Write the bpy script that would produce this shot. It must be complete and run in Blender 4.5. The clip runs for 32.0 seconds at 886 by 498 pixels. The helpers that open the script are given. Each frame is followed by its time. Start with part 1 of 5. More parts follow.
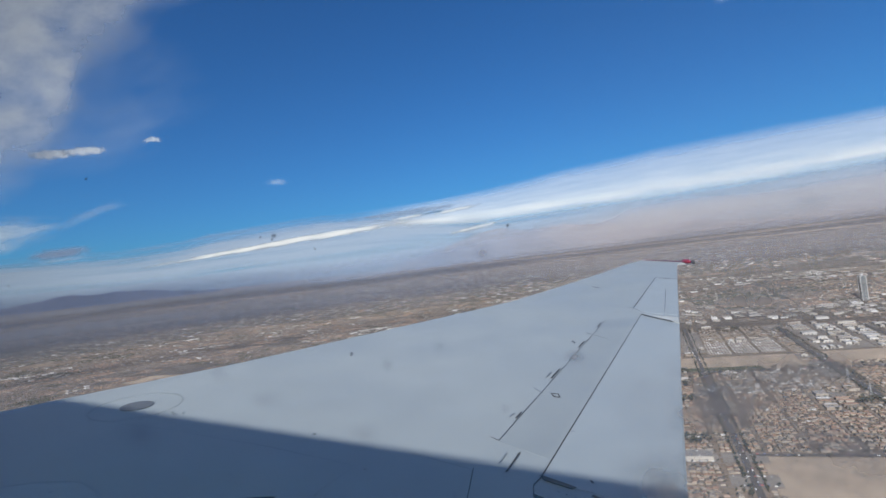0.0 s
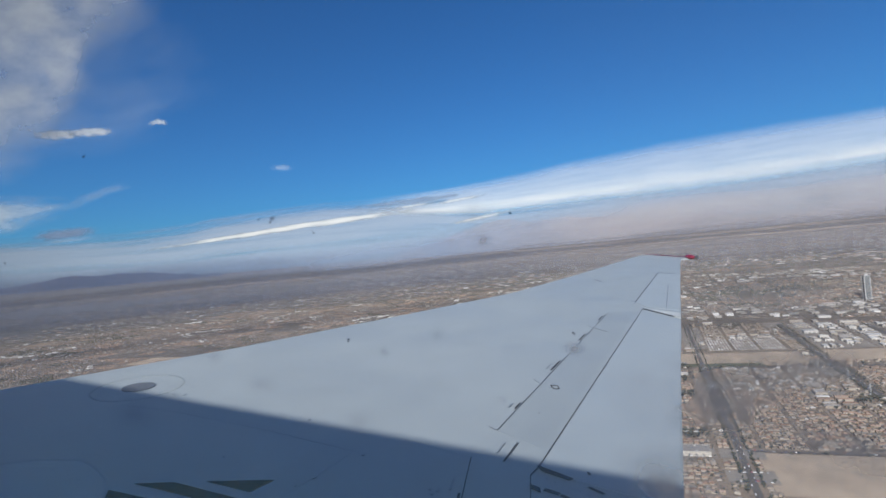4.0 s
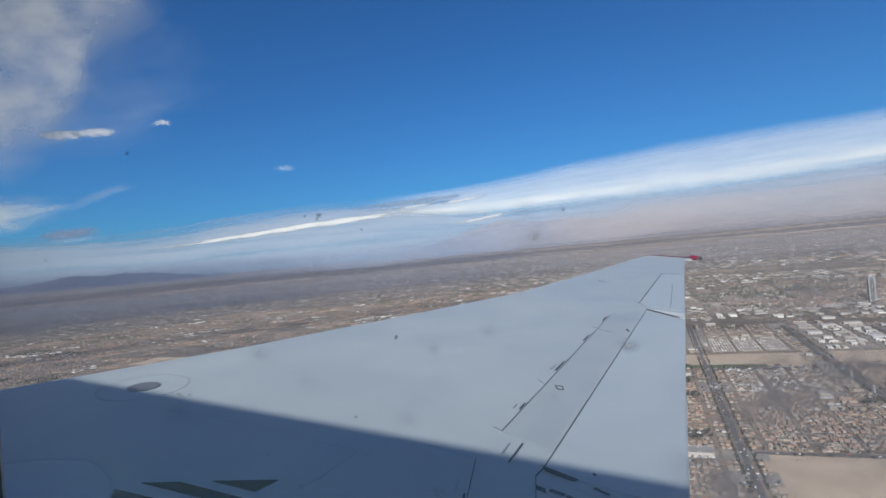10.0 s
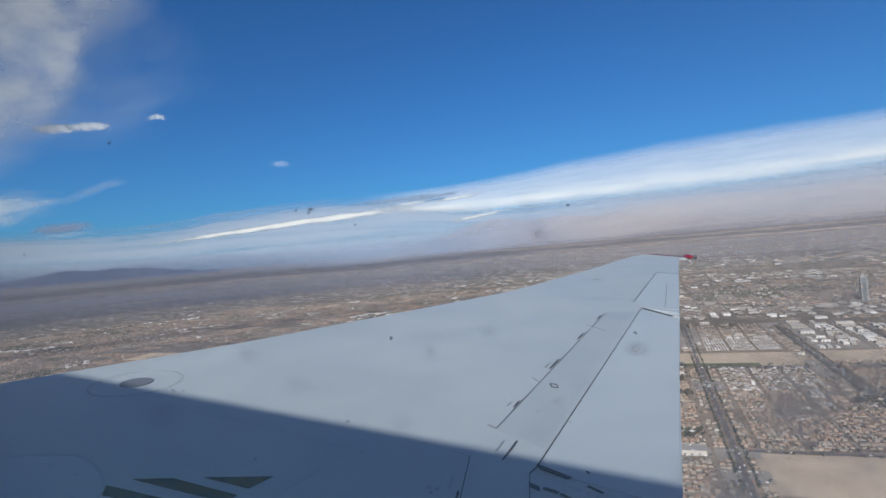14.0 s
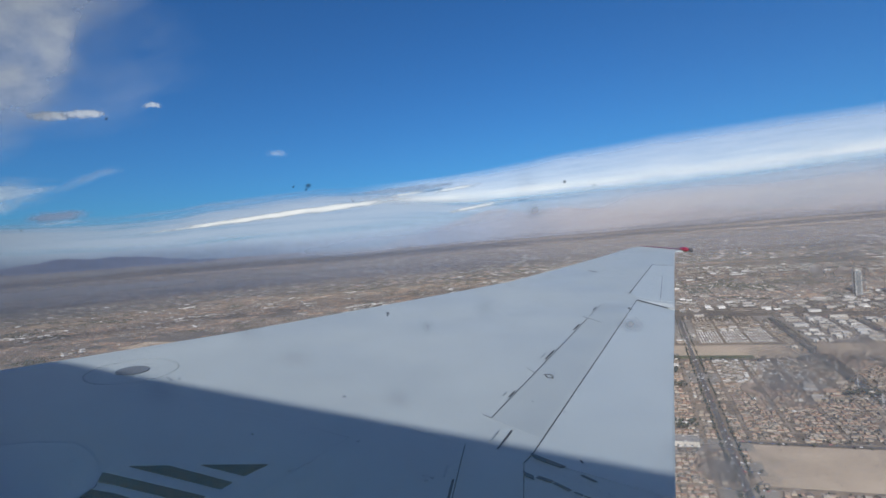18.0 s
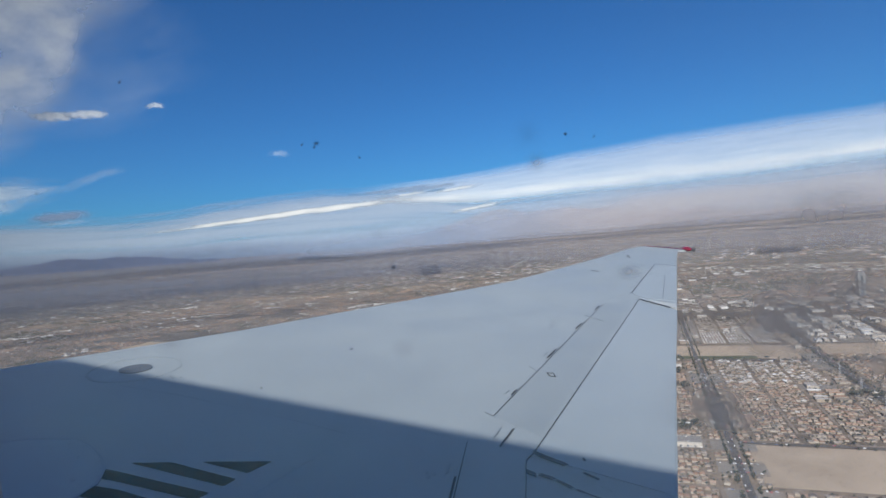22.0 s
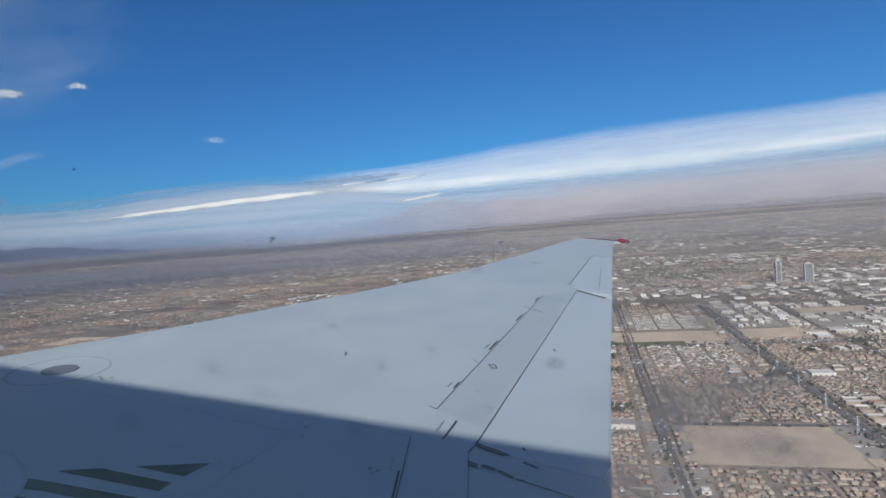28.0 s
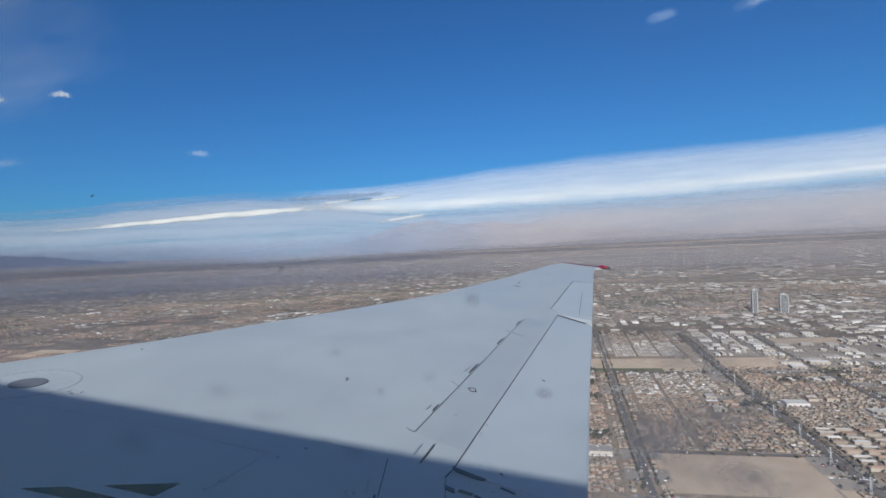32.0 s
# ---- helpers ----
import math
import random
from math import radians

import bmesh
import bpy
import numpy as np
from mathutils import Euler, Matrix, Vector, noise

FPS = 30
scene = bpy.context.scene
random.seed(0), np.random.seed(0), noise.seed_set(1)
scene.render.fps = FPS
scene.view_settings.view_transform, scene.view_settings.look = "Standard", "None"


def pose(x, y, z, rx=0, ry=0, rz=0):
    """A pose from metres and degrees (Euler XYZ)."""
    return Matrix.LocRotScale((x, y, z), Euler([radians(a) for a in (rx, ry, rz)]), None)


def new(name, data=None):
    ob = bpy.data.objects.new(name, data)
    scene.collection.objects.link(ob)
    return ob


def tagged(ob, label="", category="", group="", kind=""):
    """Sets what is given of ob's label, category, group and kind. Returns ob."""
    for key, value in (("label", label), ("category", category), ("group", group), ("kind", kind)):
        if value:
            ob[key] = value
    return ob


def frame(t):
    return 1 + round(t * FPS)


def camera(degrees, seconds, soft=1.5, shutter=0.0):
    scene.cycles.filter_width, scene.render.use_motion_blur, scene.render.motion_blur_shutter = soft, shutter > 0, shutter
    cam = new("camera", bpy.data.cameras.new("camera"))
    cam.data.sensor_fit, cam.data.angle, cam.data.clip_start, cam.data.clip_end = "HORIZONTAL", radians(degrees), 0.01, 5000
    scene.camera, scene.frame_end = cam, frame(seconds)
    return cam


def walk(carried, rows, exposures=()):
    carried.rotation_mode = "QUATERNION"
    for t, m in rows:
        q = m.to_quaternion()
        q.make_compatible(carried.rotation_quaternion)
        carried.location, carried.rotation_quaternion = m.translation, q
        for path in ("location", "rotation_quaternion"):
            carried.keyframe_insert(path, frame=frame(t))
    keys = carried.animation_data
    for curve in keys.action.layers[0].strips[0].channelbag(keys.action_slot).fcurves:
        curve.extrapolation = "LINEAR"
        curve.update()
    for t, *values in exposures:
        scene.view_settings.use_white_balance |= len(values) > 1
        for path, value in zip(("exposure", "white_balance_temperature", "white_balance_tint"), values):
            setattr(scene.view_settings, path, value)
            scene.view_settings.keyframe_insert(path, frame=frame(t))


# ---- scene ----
# ---------------------------------------------------------------- camera
cam = camera(77.1, 32.0, soft=1.5)
PATH = [
    (0, 0.0107, -0.0055, 400.0027, 92.041, 6.603, 0.158),
    (0.5, 0.0095, -0.0075, 400.0020, 92.014, 6.146, 0.255),
    (1, 0.0071, -0.0099, 400.0022, 91.758, 5.966, 0.143),
    (1.5, 0.0089, -0.0084, 400.0018, 91.231, 6.008, 0.105),
    (2, 0.0116, -0.0061, 400.0026, 90.662, 5.914, 0.191),
    (2.5, 0.0119, -0.0046, 400.0031, 90.689, 6.004, 0.355),
    (3, 0.0117, -0.0040, 400.0032, 90.880, 6.017, 0.530),
    (3.5, 0.0115, -0.0029, 400.0019, 91.085, 5.625, 0.548),
    (5.5, 0.0114, -0.0024, 400.0032, 90.542, 4.765, 0.217),
    (6, 0.0079, -0.0032, 400.0056, 90.788, 5.644, 0.408),
    (6.5, 0.0057, -0.0016, 400.0061, 91.270, 5.407, 0.496),
    (7, 0.0040, 0.0011, 400.0040, 91.704, 5.164, 0.554),
    (7.5, 0.0035, 0.0028, 400.0015, 91.584, 4.915, 0.667),
    (8, 0.0041, 0.0039, 400.0005, 91.328, 4.557, 0.601),
    (8.5, 0.0021, 0.0033, 400.0010, 91.027, 4.327, 0.571),
    (9, 0.0001, 0.0024, 400.0025, 90.617, 4.357, 0.586),
    (9.5, -0.0012, -0.0008, 400.0039, 90.675, 4.604, 0.674),
    (10, -0.0020, -0.0023, 400.0021, 91.066, 5.150, 0.743),
    (10.5, -0.0019, -0.0011, 400.0002, 91.052, 5.137, 0.629),
    (11, -0.0022, 0.0011, 400.0001, 90.559, 5.433, 0.560),
    (11.5, -0.0026, 0.0035, 400.0003, 90.046, 5.126, 0.521),
    (12, -0.0027, 0.0053, 399.9990, 89.607, 3.892, 0.217),
    (12.5, -0.0014, 0.0070, 399.9956, 89.303, 3.652, -0.053),
    (13, -0.0028, 0.0084, 399.9969, 89.505, 3.978, -0.064),
    (13.5, -0.0041, 0.0076, 400.0008, 90.206, 4.474, 0.294),
    (14, -0.0028, 0.0057, 400.0022, 90.745, 4.738, 0.264),
    (14.5, -0.0026, 0.0035, 400.0027, 90.649, 4.650, 0.136),
    (16.5, -0.0033, 0.0001, 400.0014, 90.425, 3.742, -0.317),
    (17, -0.0041, 0.0006, 400.0007, 90.002, 4.159, -0.442),
    (17.5, -0.0047, 0.0030, 399.9983, 89.754, 4.436, -0.308),
    (18, -0.0032, 0.0047, 399.9982, 89.786, 4.325, -0.092),
    (18.5, -0.0012, 0.0032, 400.0041, 89.601, 4.142, 0.050),
    (19, -0.0002, 0.0019, 400.0093, 89.615, 4.524, 0.166),
    (19.5, -0.0028, 0.0023, 400.0072, 90.055, 4.418, 0.286),
    (20, -0.0058, 0.0014, 399.9989, 90.282, 3.592, 0.151),
    (20.5, -0.0057, 0.0010, 399.9889, 90.339, 3.461, 0.046),
    (21, -0.0048, 0.0003, 399.9842, 90.397, 3.203, -0.055),
    (21.5, -0.0045, -0.0017, 399.9836, 90.072, 3.107, -0.196),
    (22, -0.0048, 0.0001, 399.9851, 89.819, 4.321, 0.131),
    (22.5, -0.0045, 0.0062, 399.9864, 89.349, 5.057, 0.566),
    (23, -0.0077, 0.0093, 399.9895, 89.092, 4.292, 0.671),
    (23.5, -0.0226, 0.0055, 399.9942, 89.603, 3.771, 0.535),
    (24, -0.0188, 0.0010, 399.9983, 90.613, 4.023, 1.131),
    (24.5, -0.0192, -0.0000, 399.9960, 91.349, 3.904, 1.176),
    (25, -0.0040, 0.0040, 399.9973, 90.117, 3.583, -0.134),
    (25.5, -0.0011, 0.0032, 399.9995, 88.509, 3.156, -3.290),
    (27.5, -0.0043, -0.0171, 400.0156, 87.788, 4.367, -6.148),
    (28, -0.0041, -0.0164, 400.0164, 88.406, 4.222, -5.724),
    (28.5, -0.0047, -0.0156, 400.0156, 88.373, 3.685, -5.774),
    (29, -0.0059, -0.0156, 400.0144, 88.232, 2.706, -5.958),
    (29.5, -0.0039, -0.0163, 400.0160, 87.740, 2.202, -6.801),
    (30, -0.0001, -0.0158, 400.0169, 86.922, 1.397, -7.813),
    (30.5, 0.0014, -0.0146, 400.0190, 86.498, 1.365, -7.823),
    (31, -0.0001, -0.0164, 400.0234, 86.799, 1.635, -7.329),
    (31.5, -0.0062, -0.0221, 400.0234, 88.965, 2.244, -6.890),
    (32, -0.0107, -0.0281, 400.0213, 90.473, 2.484, -7.504),
]

walk(cam, [(r[0], pose(*r[1:])) for r in PATH], [(0.0, 0.3), (25.0, 0.33), (28.0, 0.28), (32.0, 0.28)])

# ---------------------------------------------------------------- daylight
LIGHT = Vector((0.3134, 0.7940, -0.5210))
world = bpy.data.worlds.new("daylight")
scene.world = world
world.use_nodes = True
wn = world.node_tree
sky = wn.nodes.new("ShaderNodeTexSky")
sky.sky_type = 'NISHITA'
sky.sun_disc = False
sky.sun_elevation = radians(31.4)
sky.sun_rotation = radians(-158.5)
sky.altitude = 600.0
sky.air_density = 1.0
sky.dust_density = 1.3
sky.ozone_density = 3.0
vivid = wn.nodes.new("ShaderNodeHueSaturation")
vivid.inputs["Saturation"].default_value = 1.15
clear = wn.nodes.new("ShaderNodeMix")
clear.data_type, clear.blend_type = 'RGBA', 'MULTIPLY'
clear.inputs[0].default_value = 1.0
clear.inputs[7].default_value = (0.165, 0.500, 0.765, 1.0)
wn.links.new(sky.outputs[0], vivid.inputs["Color"])
wn.links.new(vivid.outputs[0], clear.inputs[6])
dusty = wn.nodes.new("ShaderNodeTexSky")
dusty.sky_type = 'NISHITA'
dusty.sun_disc = False
dusty.sun_elevation, dusty.sun_rotation, dusty.altitude = sky.sun_elevation, sky.sun_rotation, 600.0
dusty.air_density, dusty.dust_density, dusty.ozone_density = 0.15, 9.0, 0.0
glow = wn.nodes.new("ShaderNodeMix")
glow.data_type, glow.blend_type = 'RGBA', 'ADD'
glow.inputs[0].default_value = 0.25
wn.links.new(clear.outputs[2], glow.inputs[6])
wn.links.new(dusty.outputs[0], glow.inputs[7])
wn.links.new(glow.outputs[2], wn.nodes["Background"].inputs[0])
wn.nodes["Background"].inputs[1].default_value = 0.093

sun_data = bpy.data.lights.new("sun", 'SUN')
sun_data.energy, sun_data.angle, sun_data.color = 4.2, radians(0.9), (0.980, 0.950, 0.903)
sun = new("sun", sun_data)
sun.rotation_mode = "QUATERNION"
sun.rotation_quaternion = LIGHT.to_track_quat("-Z", "Y")


# ---------------------------------------------------------------- materials
def nodes_of(name):
    m = bpy.data.materials.new(name)
    m.use_nodes = True
    t = m.node_tree
    return m, t, t.nodes, t.links, t.nodes["Principled BSDF"]


def noise_node(t, coord, scale, detail=4.0, rough=0.55, stretch=None):
    src = coord
    if stretch:
        mp = t.nodes.new("ShaderNodeMapping")
        mp.inputs["Scale"].default_value = stretch
        t.links.new(coord, mp.inputs["Vector"])
        src = mp.outputs[0]
    n = t.nodes.new("ShaderNodeTexNoise")
    n.inputs["Scale"].default_value, n.inputs["Detail"].default_value, n.inputs["Roughness"].default_value = scale, detail, rough
    t.links.new(src, n.inputs["Vector"])
    return n.outputs["Fac"]


def ramp_node(t, fac, stops):
    r = t.nodes.new("ShaderNodeValToRGB")
    e = r.color_ramp.elements
    while len(e) < len(stops):
        e.new(0.5)
    for el, (p, c) in zip(e, stops):
        el.position, el.color = p, (*c, 1.0)
    t.links.new(fac, r.inputs[0])
    return r.outputs[0]


def mixed(t, a, b, fac, mode='MIX'):
    m = t.nodes.new("ShaderNodeMix")
    m.data_type, m.blend_type = 'RGBA', mode
    for sock, v in ((m.inputs[6], a), (m.inputs[7], b), (m.inputs[0], fac)):
        if hasattr(v, "is_linked"):
            t.links.new(v, sock)
        else:
            sock.default_value = v if isinstance(v, (int, float)) else (*v, 1.0)
    return m.outputs[2]


def span(t, v, lo, hi, a=0.0, b=1.0, smooth=True):
    m = t.nodes.new("ShaderNodeMapRange")
    m.interpolation_type = 'SMOOTHSTEP' if smooth else 'LINEAR'
    m.inputs[1].default_value, m.inputs[2].default_value, m.inputs[3].default_value, m.inputs[4].default_value = lo, hi, a, b
    t.links.new(v, m.inputs[0])
    return m.outputs[0]


def calc(t, op, a, b=0.0):
    m = t.nodes.new("ShaderNodeMath")
    m.operation = op
    for sock, v in ((m.inputs[0], a), (m.inputs[1], b)):
        if hasattr(v, "is_linked"):
            t.links.new(v, sock)
        else:
            sock.default_value = v
    return m.outputs[0]


def surface(name, dark, light, rough=0.7, big=0.02, fine=0.3, metal=0.0, bump=0.0, islands=None, objects=None):
    """Two-scale noise between two colours; islands or objects: colours picked piece by piece."""
    m, t, n, l, b = nodes_of(name)
    co = n.new("ShaderNodeTexCoord").outputs["Object"]
    f1, f2 = noise_node(t, co, big), noise_node(t, co, fine, 6.0, 0.65)
    both = calc(t, 'ADD', calc(t, 'MULTIPLY', f1, 0.55), calc(t, 'MULTIPLY', f2, 0.45))
    col = ramp_node(t, both, [(0.36, dark), (0.64, light)])
    picks = islands or objects
    if picks:
        g = n.new("ShaderNodeNewGeometry").outputs["Random Per Island"] if islands else n.new("ShaderNodeObjectInfo").outputs["Random"]
        r = ramp_node(t, g, [(i / len(picks), c) for i, c in enumerate(picks)])
        r.node.color_ramp.interpolation = 'CONSTANT'
        col = mixed(t, col, r, 0.85)
    l.new(col, b.inputs["Base Color"])
    l.new(span(t, f2, 0.3, 0.7, rough - 0.08, min(1.0, rough + 0.08)), b.inputs["Roughness"])
    b.inputs["Metallic"].default_value = metal
    if bump:
        bp = n.new("ShaderNodeBump")
        bp.inputs["Strength"].default_value, bp.inputs["Distance"].default_value = bump, 0.02
        l.new(f2, bp.inputs["Height"])
        l.new(bp.outputs[0], b.inputs["Normal"])
    return m


def wing_paint(name, dark, light, rough=0.42):
    """Grey aircraft paint: faint chordwise streaks, blotches of grime, fine speckle."""
    m, t, n, l, b = nodes_of(name)
    co = n.new("ShaderNodeTexCoord").outputs["Object"]
    blot = noise_node(t, co, 0.7, 5.0, 0.6)
    streak = noise_node(t, co, 2.4, 6.0, 0.65, (1.0, 0.8, 1.0))
    speck = noise_node(t, co, 26.0, 3.0, 0.7)
    f = calc(t, 'ADD', calc(t, 'MULTIPLY', blot, 0.5), calc(t, 'MULTIPLY', streak, 0.5))
    col = ramp_node(t, f, [(0.32, dark), (0.62, light)])
    grime = span(t, noise_node(t, co, 2.1, 6.0, 0.7), 0.60, 0.78, 0.0, 0.35)
    col = mixed(t, col, (0.25, 0.25, 0.24), grime)
    col = mixed(t, col, (0.18, 0.18, 0.18), span(t, speck, 0.70, 0.78, 0.0, 0.35))
    l.new(col, b.inputs["Base Color"])
    l.new(span(t, blot, 0.3, 0.7, rough - 0.05, rough + 0.12), b.inputs["Roughness"])
    bp = n.new("ShaderNodeBump")
    b.inputs["Specular IOR Level"].default_value = 0.3
    bp.inputs["Strength"].default_value, bp.inputs["Distance"].default_value = 0.12, 0.01
    l.new(blot, bp.inputs["Height"])
    l.new(bp.outputs[0], b.inputs["Normal"])
    return m


PAINT = wing_paint("wing_paint", (0.302, 0.340, 0.353), (0.350, 0.394, 0.408))
PAINT_FLAP = wing_paint("flap_paint", (0.316, 0.362, 0.384), (0.370, 0.419, 0.441))
PAINT_SPOILER = wing_paint("spoiler_paint", (0.278, 0.314, 0.329), (0.325, 0.367, 0.381))
GAP = surface("gap_dark", (0.03, 0.033, 0.04), (0.075, 0.08, 0.09), 0.7, 1.0, 14.0)
FAINT = surface("faint_joint", (0.225, 0.26, 0.29), (0.28, 0.32, 0.355), 0.6, 1.0, 14.0)
JOINT = surface("skin_joint", (0.25, 0.288, 0.32), (0.30, 0.345, 0.382), 0.5, 1.0, 14.0)
STRIPE = surface("walkway_black", (0.008, 0.009, 0.011), (0.020, 0.022, 0.027), 0.9, 2.0, 20.0)
STRIPE.node_tree.nodes["Principled BSDF"].inputs["Specular IOR Level"].default_value = 0.1
TANK = surface("tank_cover_grey", (0.095, 0.108, 0.125), (0.14, 0.155, 0.175), 0.6, 2.0, 18.0)
PALE = surface("bare_edge", (0.44, 0.46, 0.43), (0.58, 0.60, 0.56), 0.4, 3.0, 20.0)
RED = surface("red_lens", (0.17, 0.012, 0.03), (0.29, 0.025, 0.045), 0.25, 4.0, 20.0)
RED_EDGE = surface("red_edge", (0.085, 0.03, 0.055), (0.15, 0.035, 0.06), 0.4, 4.0, 20.0)
HULL = surface("fuselage_paint", (0.55, 0.56, 0.58), (0.66, 0.67, 0.68), 0.4, 0.3, 4.0)
# near black colour stands in for the unlit cabin side of the window
LINING_UNLIT = surface("unlit_cabin_lining", (0.008, 0.0075, 0.0075), (0.016, 0.015, 0.015), 0.6, 6.0, 60.0, bump=0.1)
SEAL = surface("window_seal", (0.30, 0.33, 0.35), (0.56, 0.60, 0.63), 0.4, 8.0, 160.0)
BAND = surface("seal_band", (0.12, 0.13, 0.14), (0.21, 0.225, 0.24), 0.5, 8.0, 160.0)
# shade in the seal's grooves, as a dark colour
GROOVE_SHADE = surface("groove_shade", (0.05, 0.055, 0.062), (0.10, 0.11, 0.12), 0.5, 8.0, 120.0)


def valley_soil():
    """Desert soil under a sprawling town: broad tracts, blocks of lots, fine dots of shrubs and small roofs, in
    kilometres of the plan; paled for haze far out.
    """
    m, t, n, l, b = nodes_of("valley_soil")
    uv = n.new("ShaderNodeTexCoord").outputs["UV"]
    tract = noise_node(t, uv, 0.55, 4.0, 0.6)
    patch = noise_node(t, uv, 3.5, 5.0, 0.6)
    col = ramp_node(t, calc(t, 'ADD', calc(t, 'MULTIPLY', tract, 0.6), calc(t, 'MULTIPLY', patch, 0.4)), [(0.36, (0.078, 0.071, 0.068)), (0.52, (0.125, 0.106, 0.094)), (0.68, (0.225, 0.172, 0.135))])
    lots = n.new("ShaderNodeTexVoronoi")
    lots.inputs["Scale"].default_value = 16.0
    l.new(uv, lots.inputs["Vector"])
    one = n.new("ShaderNodeSeparateColor")
    l.new(lots.outputs["Color"], one.inputs[0])
    col = mixed(t, col, ramp_node(t, one.outputs[0], [(0.0, (0.055, 0.052, 0.048)), (0.35, (0.10, 0.088, 0.078)), (0.75, (0.17, 0.145, 0.122)), (0.95, (0.27, 0.245, 0.22))]), 0.45)
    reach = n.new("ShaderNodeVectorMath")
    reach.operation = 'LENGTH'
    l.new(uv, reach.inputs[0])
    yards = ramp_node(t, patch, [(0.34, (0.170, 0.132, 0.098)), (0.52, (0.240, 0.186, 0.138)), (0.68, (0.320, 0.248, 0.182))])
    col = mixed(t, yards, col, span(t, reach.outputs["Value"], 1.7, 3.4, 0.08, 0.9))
    # distance haze painted in: soil pales to pinkish from 12 to 40 km
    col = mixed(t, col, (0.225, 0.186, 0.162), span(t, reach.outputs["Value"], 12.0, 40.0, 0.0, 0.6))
    town_edge = span(t, reach.outputs["Value"], 5.0, 11.0, 1.0, 0.0)
    dots = noise_node(t, uv, 70.0, 2.0, 0.6)
    col = mixed(t, col, (0.045, 0.046, 0.040), calc(t, 'MULTIPLY', town_edge, span(t, dots, 0.54, 0.64, 0.0, 0.55)))
    col = mixed(t, col, (0.36, 0.33, 0.30), calc(t, 'MULTIPLY', town_edge, span(t, noise_node(t, uv, 52.0, 2.0, 0.6), 0.62, 0.70, 0.0, 0.6)))
    l.new(col, b.inputs["Base Color"])
    b.inputs["Roughness"].default_value = 0.95
    return m


SOIL = valley_soil()
BARE = surface("bare_sand", (0.35, 0.275, 0.20), (0.50, 0.40, 0.295), 0.95, 0.012, 0.16)
GRASS = surface("dry_grass", (0.075, 0.085, 0.045), (0.15, 0.15, 0.085), 0.95, 0.02, 0.2)
ASPHALT = surface("asphalt", (0.098, 0.088, 0.080), (0.158, 0.143, 0.130), 0.9, 0.02, 0.3)
STREET = surface("worn_street", (0.240, 0.196, 0.155), (0.320, 0.262, 0.208), 0.9, 0.02, 0.3)
SCRUB = surface("scrub_soil", (0.175, 0.135, 0.106), (0.265, 0.205, 0.158), 0.95, 0.01, 0.12)
DARK_LAND = surface("dark_scrub", (0.050, 0.052, 0.048), (0.11, 0.10, 0.085), 0.95, 0.01, 0.09)
# haze mixed into the scrubland colour: lighter and blue-grey
HAZED_LAND = surface("hazed_scrubland", (0.105, 0.105, 0.112), (0.150, 0.140, 0.138), 0.95, 0.004, 0.03)
CONCRETE = surface("pale_paving", (0.22, 0.195, 0.165), (0.33, 0.292, 0.248), 0.9, 0.02, 0.3)
LEAF = surface("tree_leaf", (0.036, 0.040, 0.030), (0.082, 0.080, 0.060), 0.9, 0.03, 0.6)
WALLS = surface("stucco", (0.24, 0.20, 0.16), (0.36, 0.31, 0.26), 0.9, 0.02, 0.4,
                islands=[(0.33, 0.275, 0.215), (0.27, 0.22, 0.17), (0.38, 0.335, 0.28), (0.22, 0.185, 0.15), (0.30, 0.25, 0.205)])
ROOF_GREY = surface("shingle_roof", (0.15, 0.13, 0.115), (0.27, 0.245, 0.22), 0.9, 0.02, 0.5,
                    islands=[(0.22, 0.185, 0.15), (0.30, 0.255, 0.205), (0.18, 0.15, 0.125), (0.35, 0.30, 0.25), (0.26, 0.20, 0.155), (0.21, 0.185, 0.165)])
ROOF_DULL = surface("weathered_roof", (0.10, 0.085, 0.075), (0.20, 0.17, 0.15), 0.9, 0.02, 0.5,
                    islands=[(0.14, 0.115, 0.10), (0.19, 0.155, 0.13), (0.10, 0.085, 0.078), (0.24, 0.205, 0.175), (0.155, 0.12, 0.10), (0.12, 0.108, 0.10)])
ROOF_CLAY = surface("clay_tile_roof", (0.24, 0.13, 0.085), (0.36, 0.20, 0.13), 0.9, 0.02, 0.5,
                    islands=[(0.31, 0.205, 0.148), (0.36, 0.255, 0.19), (0.25, 0.165, 0.122), (0.38, 0.29, 0.225)])
ROOF_WHITE = surface("white_flat_roof", (0.50, 0.49, 0.46), (0.70, 0.68, 0.65), 0.85, 0.01, 0.12,
                     islands=[(0.566, 0.543, 0.513), (0.437, 0.413, 0.389), (0.708, 0.696, 0.673), (0.354, 0.330, 0.301), (0.496, 0.466, 0.425), (0.295, 0.271, 0.248)])
ROOF_FAR = surface("far_flat_roof", (0.25, 0.24, 0.22), (0.45, 0.43, 0.40), 0.9, 0.01, 0.12,
                   islands=[(0.336, 0.314, 0.291), (0.246, 0.224, 0.202), (0.448, 0.431, 0.409), (0.202, 0.185, 0.168), (0.302, 0.274, 0.246), (0.582, 0.571, 0.549), (0.168, 0.157, 0.146)])
ROOF_SHED = surface("shed_roof", (0.42, 0.40, 0.37), (0.60, 0.58, 0.54), 0.85, 0.01, 0.12,
                    objects=[(0.437, 0.431, 0.408), (0.356, 0.345, 0.322), (0.529, 0.517, 0.494), (0.299, 0.276, 0.253), (0.632, 0.621, 0.598), (0.253, 0.230, 0.207), (0.391, 0.356, 0.316), (0.483, 0.466, 0.437)])
